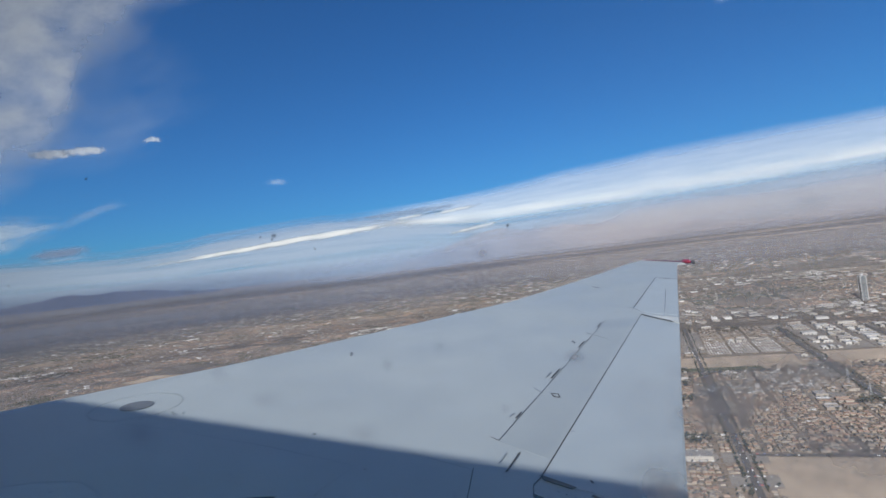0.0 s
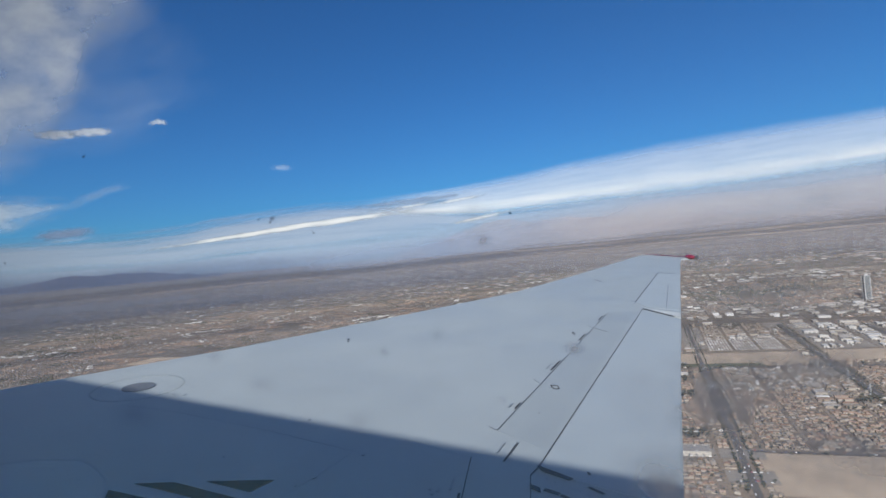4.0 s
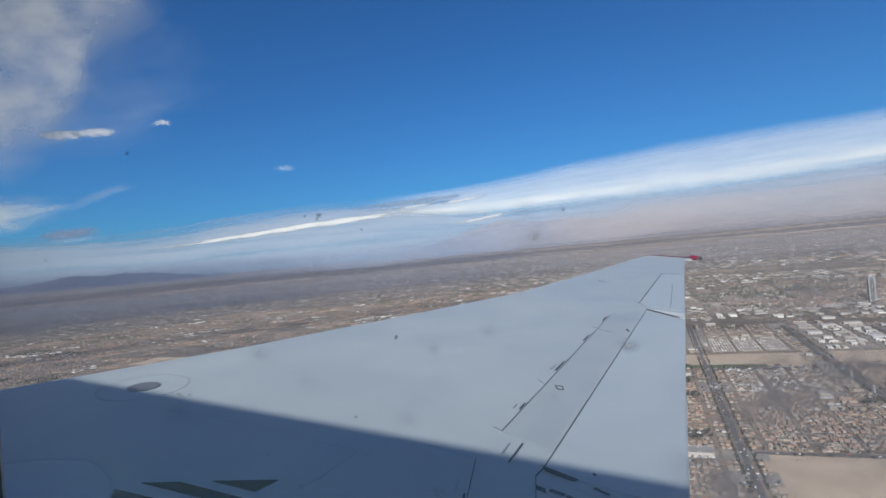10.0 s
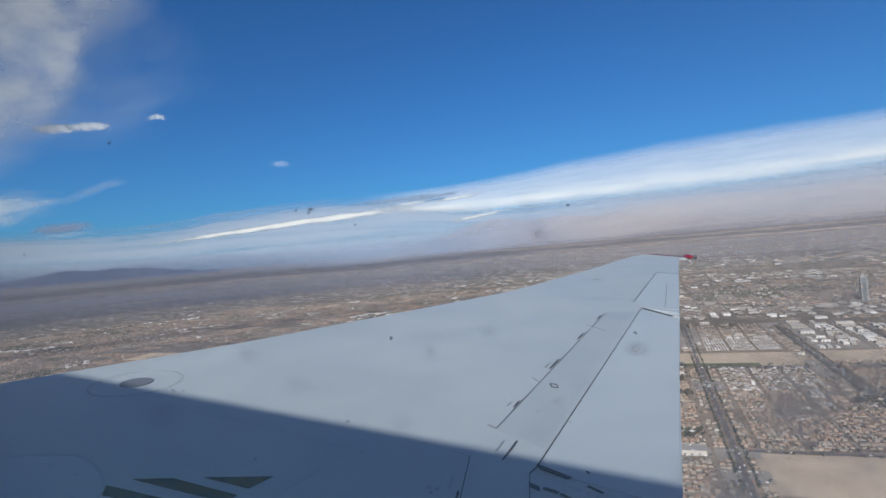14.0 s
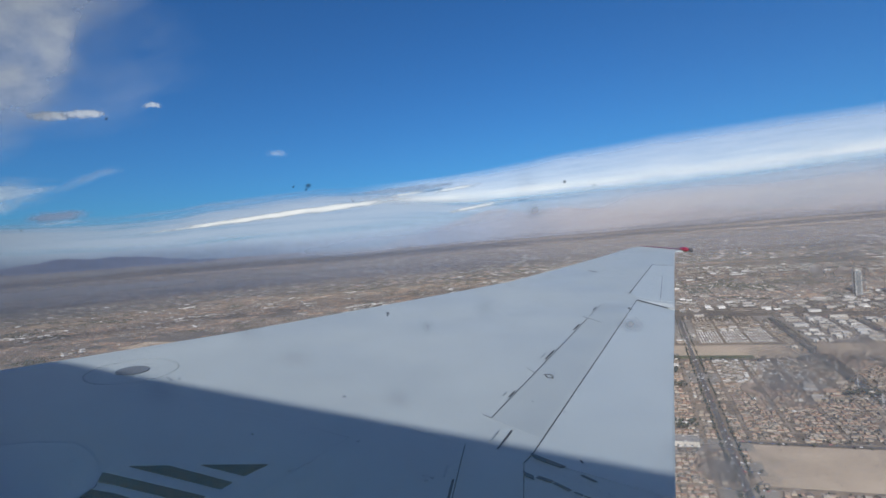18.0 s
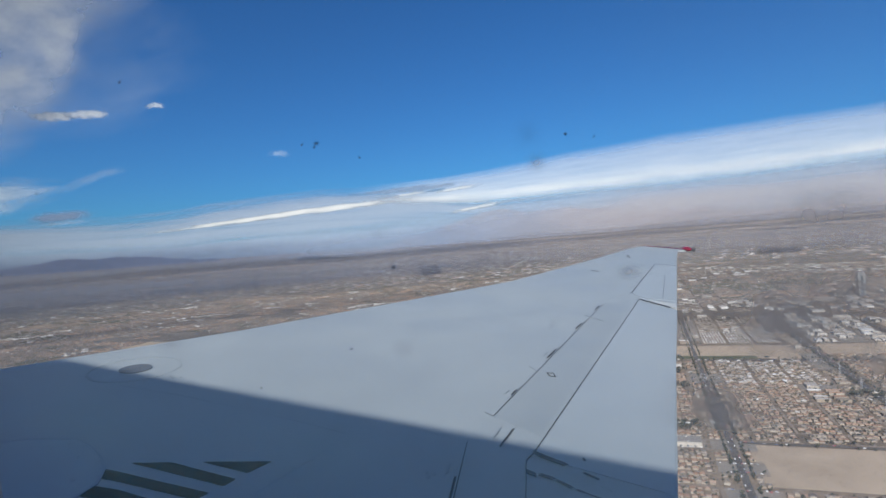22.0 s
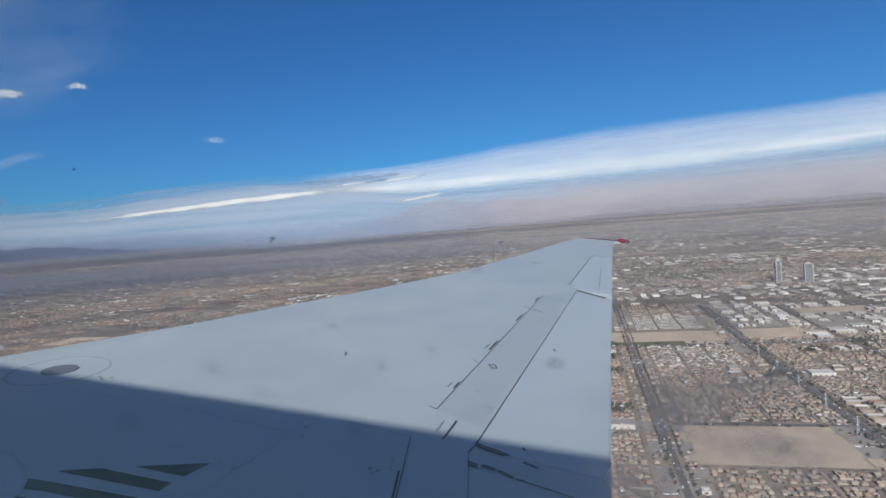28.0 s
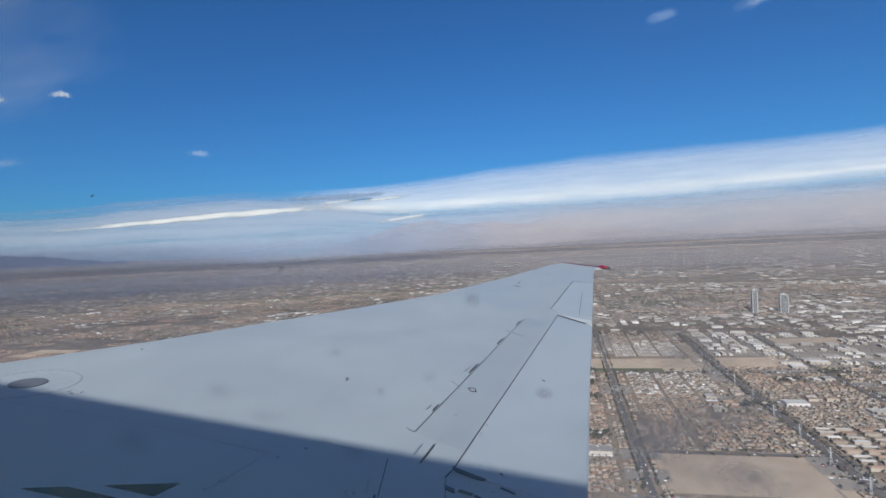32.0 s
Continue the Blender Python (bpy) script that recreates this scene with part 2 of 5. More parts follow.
SHED_WALL = surface("shed_wall", (0.40, 0.37, 0.33), (0.55, 0.51, 0.46), 0.9, 0.02, 0.3,
                    objects=[(0.42, 0.385, 0.335), (0.33, 0.29, 0.24), (0.50, 0.475, 0.435), (0.28, 0.24, 0.205)])
UNIT = surface("roof_unit_metal", (0.40, 0.40, 0.40), (0.58, 0.58, 0.57), 0.5, 0.2, 2.0)
GLASS = surface("tower_glass", (0.03, 0.045, 0.055), (0.07, 0.09, 0.11), 0.15, 0.02, 0.3)
TOWER = surface("tower_panel", (0.27, 0.27, 0.265), (0.38, 0.38, 0.37), 0.6, 0.02, 0.3)
STEEL = surface("galvanised_steel", (0.36, 0.36, 0.36), (0.55, 0.55, 0.54), 0.5, 0.1, 2.0)
# aerial haze painted into the rock: bluish colours of low contrast
HAZED_ROCK_PALE = surface("pale_hazed_rock", (0.14, 0.165, 0.22), (0.26, 0.25, 0.27), 0.95, 0.0030, 0.018)
HAZED_ROCK = surface("hazed_rock", (0.050, 0.064, 0.105), (0.108, 0.112, 0.145), 0.95, 0.0030, 0.018)
CARS = surface("car_paint", (0.3, 0.3, 0.3), (0.5, 0.5, 0.5), 0.35, 1.0, 6.0,
               islands=[(0.7, 0.7, 0.7), (0.05, 0.05, 0.055), (0.35, 0.35, 0.37), (0.30, 0.04, 0.04), (0.06, 0.09, 0.20), (0.8, 0.8, 0.8)])


def scatter(t, colour):
    """Droplets or dust that scatter the sunlight alike on all sides."""
    d = t.nodes.new("ShaderNodeBsdfDiffuse")
    t.links.new(mixed(t, colour, (0.79, 0.795, 0.81), 1.0, 'MULTIPLY'), d.inputs[0])
    towards = t.nodes.new("ShaderNodeCombineXYZ")
    for k in range(3):
        towards.inputs[k].default_value = -LIGHT[k]
    t.links.new(towards.outputs[0], d.inputs["Normal"])
    return d


def vapour(name, tint, strength, density, scale, stretch, lo, hi, edge=(0.25, 0.25), seed=0.0, core=None, ragged=1.2, solid=False):
    """Thin cloud: sunlit droplets, gaps from stretched noise, edges that fade out along the sheet's own grid."""
    m, t, n, l, b = nodes_of(name)
    uv = n.new("ShaderNodeTexCoord").outputs["UV"]
    sep = n.new("ShaderNodeSeparateXYZ")
    l.new(uv, sep.inputs[0])
    off = n.new("ShaderNodeMapping")
    off.inputs["Location"].default_value, off.inputs["Scale"].default_value = (seed, seed * 1.7, 0.0), (*stretch, 1.0)
    if solid:
        km = n.new("ShaderNodeVectorMath")
        km.operation = 'SCALE'
        km.inputs["Scale"].default_value = 0.001
        l.new(n.new("ShaderNodeTexCoord").outputs["Object"], km.inputs[0])
        l.new(km.outputs[0], off.inputs["Vector"])
        off.inputs["Scale"].default_value = (*stretch, stretch[1])
    else:
        l.new(uv, off.inputs["Vector"])
    warp = n.new("ShaderNodeMix")
    warp.data_type = 'VECTOR'
    warp.inputs[0].default_value = 0.12
    l.new(off.outputs[0], warp.inputs[4])
    nz = n.new("ShaderNodeTexNoise")
    nz.inputs["Scale"].default_value = scale * 0.8
    l.new(off.outputs[0], nz.inputs["Vector"])
    l.new(nz.outputs["Color"], warp.inputs[5])
    f = noise_node(t, warp.outputs[1], scale, 7.0, 0.58)
    fade = None
    for axis, e in ((0, edge[0]), (1, edge[1])):
        v = sep.outputs[axis]
        a = calc(t, 'MULTIPLY', span(t, v, 0.0, e), span(t, v, 1.0, 1.0 - e))
        fade = a if fade is None else calc(t, 'MULTIPLY', fade, a)
    # the noise eats into the fade, so that outlines stay ragged
    f = calc(t, 'ADD', fade, calc(t, 'MULTIPLY', calc(t, 'SUBTRACT', f, 0.5), ragged))
    alpha = calc(t, 'MULTIPLY', span(t, f, lo, hi), calc(t, 'MULTIPLY', span(t, fade, 0.0, 0.12), density))
    em = scatter(t, mixed(t, tint, core or tint, span(t, f, lo, hi + 0.1)))
    tr = n.new("ShaderNodeBsdfTransparent")
    mx = n.new("ShaderNodeMixShader")
    l.new(alpha, mx.inputs[0])
    l.new(tr.outputs[0], mx.inputs[1])
    l.new(em.outputs[0], mx.inputs[2])
    l.new(mx.outputs[0], n["Material Output"].inputs[0])
    n.remove(b)
    return m


def layered_cloud():
    """A sheet of stratus in rows: thin foot, bright rim, grey body, frayed top, with long streaks drawn through it."""
    m, t, n, l, b = nodes_of("layered_cloud")
    uv = n.new("ShaderNodeTexCoord").outputs["UV"]
    sep = n.new("ShaderNodeSeparateXYZ")
    l.new(uv, sep.inputs[0])
    drift = noise_node(t, uv, 2.2, 6.0, 0.6, (5.0, 0.9, 1.0))
    fray = noise_node(t, uv, 2.6, 6.0, 0.6, (6.0, 5.0, 1.0))
    v = calc(t, 'ADD', sep.outputs[1], calc(t, 'ADD', calc(t, 'MULTIPLY', calc(t, 'SUBTRACT', drift, 0.5), 0.12), calc(t, 'MULTIPLY', calc(t, 'SUBTRACT', fray, 0.5), 0.035)))
    col = ramp_node(t, v, [(0.0, (0.47, 0.53, 0.58)), (0.16, (0.55, 0.57, 0.575)), (0.27, (0.58, 0.59, 0.58)), (0.40, (0.49, 0.525, 0.56)), (0.60, (0.40, 0.45, 0.52)), (1.0, (0.38, 0.44, 0.53))])
    dense = ramp_node(t, v, [(0.03, (0, 0, 0)), (0.17, (0.60,) * 3), (0.27, (0.90,) * 3), (0.42, (0.74,) * 3), (0.70, (0.70,) * 3), (0.84, (0.42,) * 3), (0.97, (0, 0, 0))])
    lum = n.new("ShaderNodeRGBToBW")
    l.new(dense, lum.inputs[0])
    ends = calc(t, 'MULTIPLY', span(t, sep.outputs[0], 0.0, 0.12), span(t, sep.outputs[0], 1.0, 0.9))
    rows = calc(t, 'MULTIPLY', span(t, sep.outputs[1], 0.0, 0.06), span(t, sep.outputs[1], 1.0, 0.92))
    alpha = calc(t, 'MULTIPLY', calc(t, 'MULTIPLY', lum.outputs[0], span(t, fray, 0.25, 0.7, 0.82, 1.08)), calc(t, 'MULTIPLY', ends, rows))
    em = scatter(t, col)
    tr = n.new("ShaderNodeBsdfTransparent")
    mx = n.new("ShaderNodeMixShader")
    l.new(alpha, mx.inputs[0])
    l.new(tr.outputs[0], mx.inputs[1])
    l.new(em.outputs[0], mx.inputs[2])
    l.new(mx.outputs[0], n["Material Output"].inputs[0])
    n.remove(b)
    return m


# ---------------------------------------------------------------- builders
def mesh_of(name, verts, faces, material, smooth=False):
    me = bpy.data.meshes.new(name)
    me.from_pydata(verts, [], faces)
    me.materials.append(material)
    if smooth:
        me.polygons.foreach_set("use_smooth", [True] * len(me.polygons))
    me.update()
    return me


def part(name, bm, material, parent, label=""):
    """One bmesh, or (verts, faces), as one mesh object under a thing or a part."""
    if isinstance(bm, tuple):
        me = mesh_of(name, bm[0], bm[1], material)
    elif isinstance(bm, bpy.types.Mesh):
        me = bm
    else:
        me = bpy.data.meshes.new(name)
        bm.to_mesh(me)
        bm.free()
        me.materials.append(material)
    ob = new(name, me)
    ob.parent = parent
    return tagged(ob, label) if label else ob


def bar(x0, y0, z0, x1, y1, z1):
    v = [(x, y, z) for z in (z0, z1) for x, y in ((x0, y0), (x1, y0), (x1, y1), (x0, y1))]
    return v, [(3, 2, 1, 0), (4, 5, 6, 7), (0, 1, 5, 4), (1, 2, 6, 5), (2, 3, 7, 6), (3, 0, 4, 7)]


class Bag:
    """Gathers the vertices and faces of many small pieces into one mesh."""

    def __init__(self):
        self.v, self.f = [], []

    def add(self, vs, fs):
        k = len(self.v)
        self.v.extend(vs)
        self.f.extend(tuple(i + k for i in f) for f in fs)

    def put(self, name, material, label, category, kind="stuff"):
        if self.v:
            return tagged(new(name, mesh_of(name, self.v, self.f, material)), label, category, kind=kind)


# ---------------------------------------------------------------- the aircraft: wing
# Wing axes: u aft, v outboard, w up from the upper skin. The eye is 1.4 m over the skin's plane.
WING = Matrix(((0.99746, 0.00656, 0.07096, -0.0993), (-0.00053, 0.9964, -0.08474, 0.1186), (-0.07126, 0.08449, 0.99387, 398.6086), (0, 0, 0, 1)))
LEAD = [(-7.2, 1.3), (-3.70, 4.53), (-2.2, 5.86), (-0.354, 7.79), (1.10, 9.36), (2.2, 10.95), (3.55, 12.98), (5.30, 15.75)]
TRAIL = [(-0.15, -0.45), (1.08, 2.48), (1.41, 3.284), (2.0, 4.72), (2.53, 5.97), (3.6, 8.55), (4.6, 10.95), (5.66, 13.49)]


def along(line, s):
    """The point at the fraction s of a polyline, by its own corner count."""
    k = s * (len(line) - 1)
    i = min(int(k), len(line) - 2)
    a, b = Vector(line[i]), Vector(line[i + 1])
    return a + (b - a) * (k - i)


def wing_skin():
    """Upper skin flat in one plane, rounded nose, belly below, sharp tail edge."""
    verts, faces, rows = [], [], []
    for i in range(57):
        s = i / 56
        a, b = along(LEAD, s), along(TRAIL, s)
        chord = (b - a).length
        thick = 0.085 * chord
        row = []
        for x, z in ((0.0, -0.004), (0.012, 0.0), (0.25, 0.0), (0.5, 0.0), (0.75, 0.0), (0.995, 0.0), (1.0, -0.008),
                     (0.995, -0.02), (0.75, -0.35 * thick), (0.5, -0.75 * thick), (0.25, -thick), (0.08, -0.75 * thick), (0.015, -0.35 * thick), (-0.004, -0.12 * thick)):
            p = a + (b - a) * x
            row.append(len(verts))
            verts.append((p.x, p.y, z))
        rows.append(row)
    for r0, r1 in zip(rows, rows[1:]):
        n = len(r0)
        for j in range(n):
            faces.append((r0[j], r0[(j + 1) % n], r1[(j + 1) % n], r1[j]))
    faces += [tuple(reversed(rows[0])), tuple(rows[-1])]
    return verts, faces


def plate(pts, z=0.004, depth=0.0035):
    """A thin flat piece with the given outline."""
    n = len(pts)
    area = sum(pts[i][0] * pts[(i + 1) % n][1] - pts[(i + 1) % n][0] * pts[i][1] for i in range(n))
    if area < 0:
        pts = pts[::-1]
    v = [(x, y, z) for x, y in pts] + [(x, y, z - depth) for x, y in pts]
    return v, [tuple(range(n)), tuple(range(2 * n - 1, n - 1, -1))] + [(i + n, (i + 1) % n + n, (i + 1) % n, i) for i in range(n)]


def strip(p, q, width, z=0.008, depth=0.003):
    a, b = Vector(p), Vector(q)
    d = (b - a).normalized()
    s = Vector((-d.y, d.x)) * width / 2
    return plate([tuple(a - s), tuple(b - s), tuple(b + s), tuple(a + s)], z, depth)


wing = new("aircraft_wing")
wing.matrix_world = WING
tagged(wing, "light grey painted swept airliner wing with weathered upper skin", "aircraft wing")
part("skin", wing_skin(), PAINT, wing)

# control surfaces along the tail edge
part("flap", plate([(0.479, 2.924), (2.679, 7.588), (2.93, 6.95), (1.395, 3.284), (1.07, 2.49), (0.62, 2.80)]), PAINT_FLAP, wing, "pale grey flap panel")
aileron = part("aileron", plate([(2.78, 7.72), (2.762, 8.139), (4.458, 11.744), (4.86, 11.6), (3.13, 7.44)]), PAINT_FLAP, wing, "grey aileron with thin dark outline")
part("spoiler", plate([(0.304, 3.451), (2.162, 7.42), (2.50, 7.35), (0.56, 3.16)], 0.0012, 0.001), PAINT_SPOILER, wing, "slightly darker grey spoiler panel")
part("inboard_flap", plate([(0.43, 2.84), (0.34, 2.30), (0.0, 0.3), (0.15, 0.25), (1.06, 2.46), (0.62, 2.78)], 0.003, 0.0025), PAINT, wing)
part("flap_end", plate([(2.679, 7.588), (3.04, 7.24), (2.90, 6.86), (2.82, 7.20)], 0.012, 0.011), PALE, wing, "pale bare metal flap end")
part("end_gap", strip((2.679, 7.56), (2.86, 6.98), 0.03, 0.016), GAP, wing)

for a, b, w in (((2.679, 7.588), (0.479, 2.924), 0.017), ((0.479, 2.924), (0.425, 2.84), 0.015), ((0.425, 2.84), (0.343, 2.297), 0.010), ((0.343, 2.297), (0.05, 0.5), 0.010),
                ((2.762, 8.139), (4.458, 11.744), 0.030), ((4.458, 11.744), (4.80, 11.45), 0.020), ((3.978, 9.974), (3.038, 7.675), 0.014),
                ((0.122, 3.07), (0.009, 2.30), 0.010), ((0.009, 2.30), (-0.25, 0.6), 0.010),
                ((0.661, 2.505), (0.95, 2.26), 0.012)):
    part("panel_gap", strip(a, b, w * 0.43), GAP, wing)
LINE = surface("fine_seam", (0.10, 0.11, 0.125), (0.17, 0.185, 0.205), 0.6, 1.0, 14.0)
for a, b, w in (((0.304, 3.451), (2.10, 7.29), 0.0042), ((0.258, 3.512), (0.304, 3.451), 0.005)):
    part("spoiler_seam", strip(a, b, w), LINE, wing)
# hinge marks and stencil ticks
for a, b, w in (((0.463, 3.83), (0.518, 3.95), 0.018), ((0.893, 4.765), (1.025, 5.045), 0.022), ((1.395, 5.85), (1.52, 6.11), 0.024), ((1.885, 6.89), (1.995, 7.125), 0.022),
                ((0.301, 3.006), (0.41, 3.253), 0.018), ((0.045, 2.665), (0.004, 2.379), 0.020), ((2.862, 10.78), (2.945, 10.565), 0.05)):
    part("hinge_mark", strip(a, b, w * 0.6), GAP, wing)
for a, b in (((1.663, 6.549), (1.80, 6.22)), ((0.70, 4.51), (0.746, 4.366)), ((2.72, 8.22), (2.77, 8.14)), ((0.27, 3.12), (0.33, 3.26)), ((0.42, 3.86), (0.46, 3.94)), ((0.855, 4.80), (0.93, 4.96)), ((0.02, 2.82), (0.0, 2.70))):
    part("stencil_tick", strip(a, b, 0.012), FAINT, wing)
for a, b in (((0.809, 4.337), (0.861, 4.323)), ((0.861, 4.323), (0.858, 4.239)), ((0.858, 4.239), (0.816, 4.253)), ((0.816, 4.253), (0.809, 4.337))):
    part("access_mark", strip(a, b, 0.008), GAP, wing)
# flap root: dark openings and a broken line of fasteners
part("root_opening", plate([(0.475, 2.955), (0.64, 2.79), (0.61, 2.775), (0.488, 2.885)], 0.010), GAP, wing)
part("root_opening", plate([(0.405, 2.745), (0.452, 2.70), (0.448, 2.655), (0.405, 2.70)], 0.010), GAP, wing)
for a, b, w in (((0.470, 2.685), (0.535, 2.635), 0.026), ((0.543, 2.627), (0.605, 2.55), 0.020), ((0.695, 2.70), (0.753, 2.63), 0.016), ((0.62, 2.535), (0.655, 2.508), 0.012), ((0.73, 2.86), (0.735, 2.83), 0.012)):
    part("root_slot", strip(a, b, w, 0.010), GAP, wing)
for i in range(9):
    part("fastener", strip((0.50 + 0.035 * i, 2.80 - 0.034 * i), (0.508 + 0.035 * i, 2.79 - 0.034 * i), 0.009, 0.010), FAINT, wing)
# faint skin joints
for line in ([(-2.48, 4.088), (-1.972, 3.904), (-1.176, 3.525), (-0.563, 3.188)], [(-0.563, 3.188), (-0.911, 2.528), (-0.842, 2.411)], [(-0.286, 3.361), (0.102, 3.082)]):
    for a, b in zip(line, line[1:]):
        part("skin_joint", strip(a, b, 0.010, 0.0012, 0.001), JOINT, wing)
for u, v in ((-2.18, 4.30), (-2.14, 4.25), (-2.08, 4.27), (-0.50, 3.13), (-0.72, 2.86), (-0.80, 2.78), (-0.10, 2.72), (-0.09, 2.67), (-0.06, 2.70), (0.62, 3.75), (0.80, 3.55)):
    part("rivet_mark", plate([(u + 0.012 * math.cos(k), v + 0.016 * math.sin(k)) for k in (0, 1.26, 2.5, 3.77, 5.03)], 0.006), FAINT, wing)

# round tank cover with its ring of dashes
RING = surface("ring_paint", (0.225, 0.262, 0.262), (0.275, 0.315, 0.312), 0.6, 2.0, 18.0)
CX, CY = -2.565, 4.49
part("tank_cover", plate([(CX + 0.125 * math.cos(k * 0.2618), CY + 0.125 * math.sin(k * 0.2618)) for k in range(24)], 0.006), TANK, wing, "dark grey round tank cover")
for k in range(36):
    a0, a1 = k * math.tau / 36, (k + 0.62) * math.tau / 36
    part("ring_dash", plate([(CX + r * math.cos(a), CY + r * math.sin(a)) for r, a in ((0.336, a0), (0.336, a1), (0.350, a1), (0.350, a0))], 0.0026), RING, wing)
# black walkway stripes near the root
for pts in ([(-1.29, 2.84), (-0.931, 2.843), (-1.015, 2.72)], [(-1.665, 2.83), (-1.455, 2.834), (-1.051, 2.656), (-1.084, 2.59)],
            [(-1.775, 2.765), (-1.70, 2.742), (-1.13, 2.525), (-1.17, 2.466), (-1.63, 2.638), (-1.74, 2.67)], [(-1.745, 2.60), (-1.58, 2.557), (-1.20, 2.392), (-1.25, 2.352), (-1.515, 2.449), (-1.78, 2.512)],
            [(-1.80, 2.44), (-1.66, 2.40), (-1.27, 2.25), (-1.32, 2.20), (-1.6, 2.30), (-1.84, 2.36)]):
    part("walkway_stripe", plate(pts), STRIPE, wing, "black non-slip stripe")

# root panel with rounded corner, its joint and bolts
ROOT = [(-2.85, 2.9), (-2.62, 3.06), (-2.42, 3.125), (-2.14, 3.117), (-1.98, 3.005), (-1.84, 2.86), (-1.76, 2.738), (-1.716, 2.61), (-1.75, 2.42), (-1.95, 2.1), (-2.85, 2.1)]
root_panel = part("root_panel", plate(ROOT, 0.0065, 0.006), PAINT_FLAP, wing, "pale grey root panel with a rounded corner")
for a, b in zip(ROOT[:8], ROOT[1:9]):
    part("panel_joint", strip(a, b, 0.016, 0.0076, 0.007), JOINT, root_panel)
for u, v in ((-1.998, 2.886), (-1.853, 2.635), (-2.22, 3.0)):
    part("bolt", plate([(u + 0.011 * math.cos(k), v + 0.014 * math.sin(k)) for k in (0, 1.05, 2.09, 3.14, 4.19, 5.24)], 0.009, 0.003), FAINT, root_panel)


def tip_cap():
    """Curved wing tip that ends behind the tail edge in a pointed fairing."""
    top = [(5.28, 15.66), (5.46, 15.90), (5.71, 16.02), (6.02, 15.72), (6.34, 15.20), (6.50, 14.92), (6.44, 14.80), (6.22, 14.78), (5.64, 13.46)]
    n = len(top)
    v = [(x, y, 0.03 if 2 <= i <= 6 else 0.0) for i, (x, y) in enumerate(top)] + [(x, y, -0.025) for x, y in top]
    return v, [tuple(range(n))[::-1], tuple(range(n, 2 * n))] + [(i, (i + 1) % n, (i + 1) % n + n, i + n) for i in range(n)]


tip = part("wing_tip", tip_cap(), PAINT, wing)
part("tip_edge", plate([(5.71, 16.03), (6.03, 15.74), (6.36, 15.22), (6.52, 14.88), (6.46, 14.80), (6.28, 15.12), (5.98, 15.62)], 0.045, 0.014), RED_EDGE, tip, "dark red tip edge")
lamp_bm = bmesh.new()
bmesh.ops.create_icosphere(lamp_bm, subdivisions=2, radius=0.11, matrix=Matrix.Translation((6.48, 14.84, 0.05)) @ Matrix.Diagonal((0.9, 2.2, 0.6, 1.0)))
part("navigation_light", lamp_bm, RED, tip, "red glass navigation light")
cap_bm = bmesh.new()
bmesh.ops.create_icosphere(cap_bm, subdivisions=1, radius=0.06, matrix=Matrix.Translation((6.56, 14.62, 0.05)))
part("light_cap", cap_bm, GAP, tip)
for i in range(4):
    u, v = 5.60 - 0.10 * i, 13.36 - 0.26 * i
    part("static_wick", strip((u - 0.02, v), (u + 0.17, v - 0.03), 0.014, -0.004), GAP, wing)

# ---------------------------------------------------------------- the aircraft: fuselage and cabin window
AXIS = Vector((0.966, -0.259, -0.112)).normalized()
SIDE = Vector((0.259, 0.966, 0.0)).normalized()
RISE = SIDE.cross(AXIS) * -1
if RISE.z < 0:
    RISE = -RISE
HUB = SIDE * (0.19 - math.sqrt(1.67 ** 2 - 0.45 ** 2)) + Vector((0, 0, 0.95))
EYE = Vector((0, 0, 1.4))
PANE_L, PANE_R, PANE_B, PANE_T = -0.2270, 0.118, -0.205, 0.165
FLAT = Vector((0.966, -0.259, 0.0)).normalized()


def on_pane(a, b, d=0.15):
    return EYE + FLAT * a + Vector((0, 0, b)) + SIDE * d


def hull_shell():
    """A round shell with an opening for the cabin window, nose and tail closed."""
    verts, faces = [], []
    stations = [-16, -12, -8, -5, -3, -1.5, -0.7, -0.42, 0.30, 0.7, 1.5, 3, 5, 8, 12, 16]
    angles = sorted([k * 7.5 for k in range(48)] + [11.0, 19.5])
    angles = [a for a in angles if not 10.9 < a < 19.6 or a in (11.0, 19.5)]
    for s in stations:
        taper = 1.0 if abs(s) < 11 else (0.75 if abs(s) < 15 else 0.25)
        for a in angles:
            c, d = math.cos(radians(a)), math.sin(radians(a))
            verts.append(tuple(HUB + AXIS * s + (SIDE * c + RISE * d) * 1.67 * taper))
    n = len(angles)
    for i in range(len(stations) - 1):
        for j in range(n):
            k = (j + 1) % n
            if stations[i] == -0.42 and angles[j] in (0.0, 7.5, 11.0, 19.5) or stations[i] == -0.42 and j == n - 1:
                continue
            faces.append((i * n + j, i * n + k, (i + 1) * n + k, (i + 1) * n + j))
    faces += [tuple(range(n)), tuple(range(len(verts) - 1, len(verts) - n - 1, -1))]
    return verts, faces


hull = new("fuselage")
hull.matrix_world = WING
tagged(hull, "white painted airliner fuselage seen from inside the cabin", "aircraft fuselage", kind="structure")
part("hull_skin", mesh_of("hull_skin", *hull_shell(), HULL, True), HULL, hull)


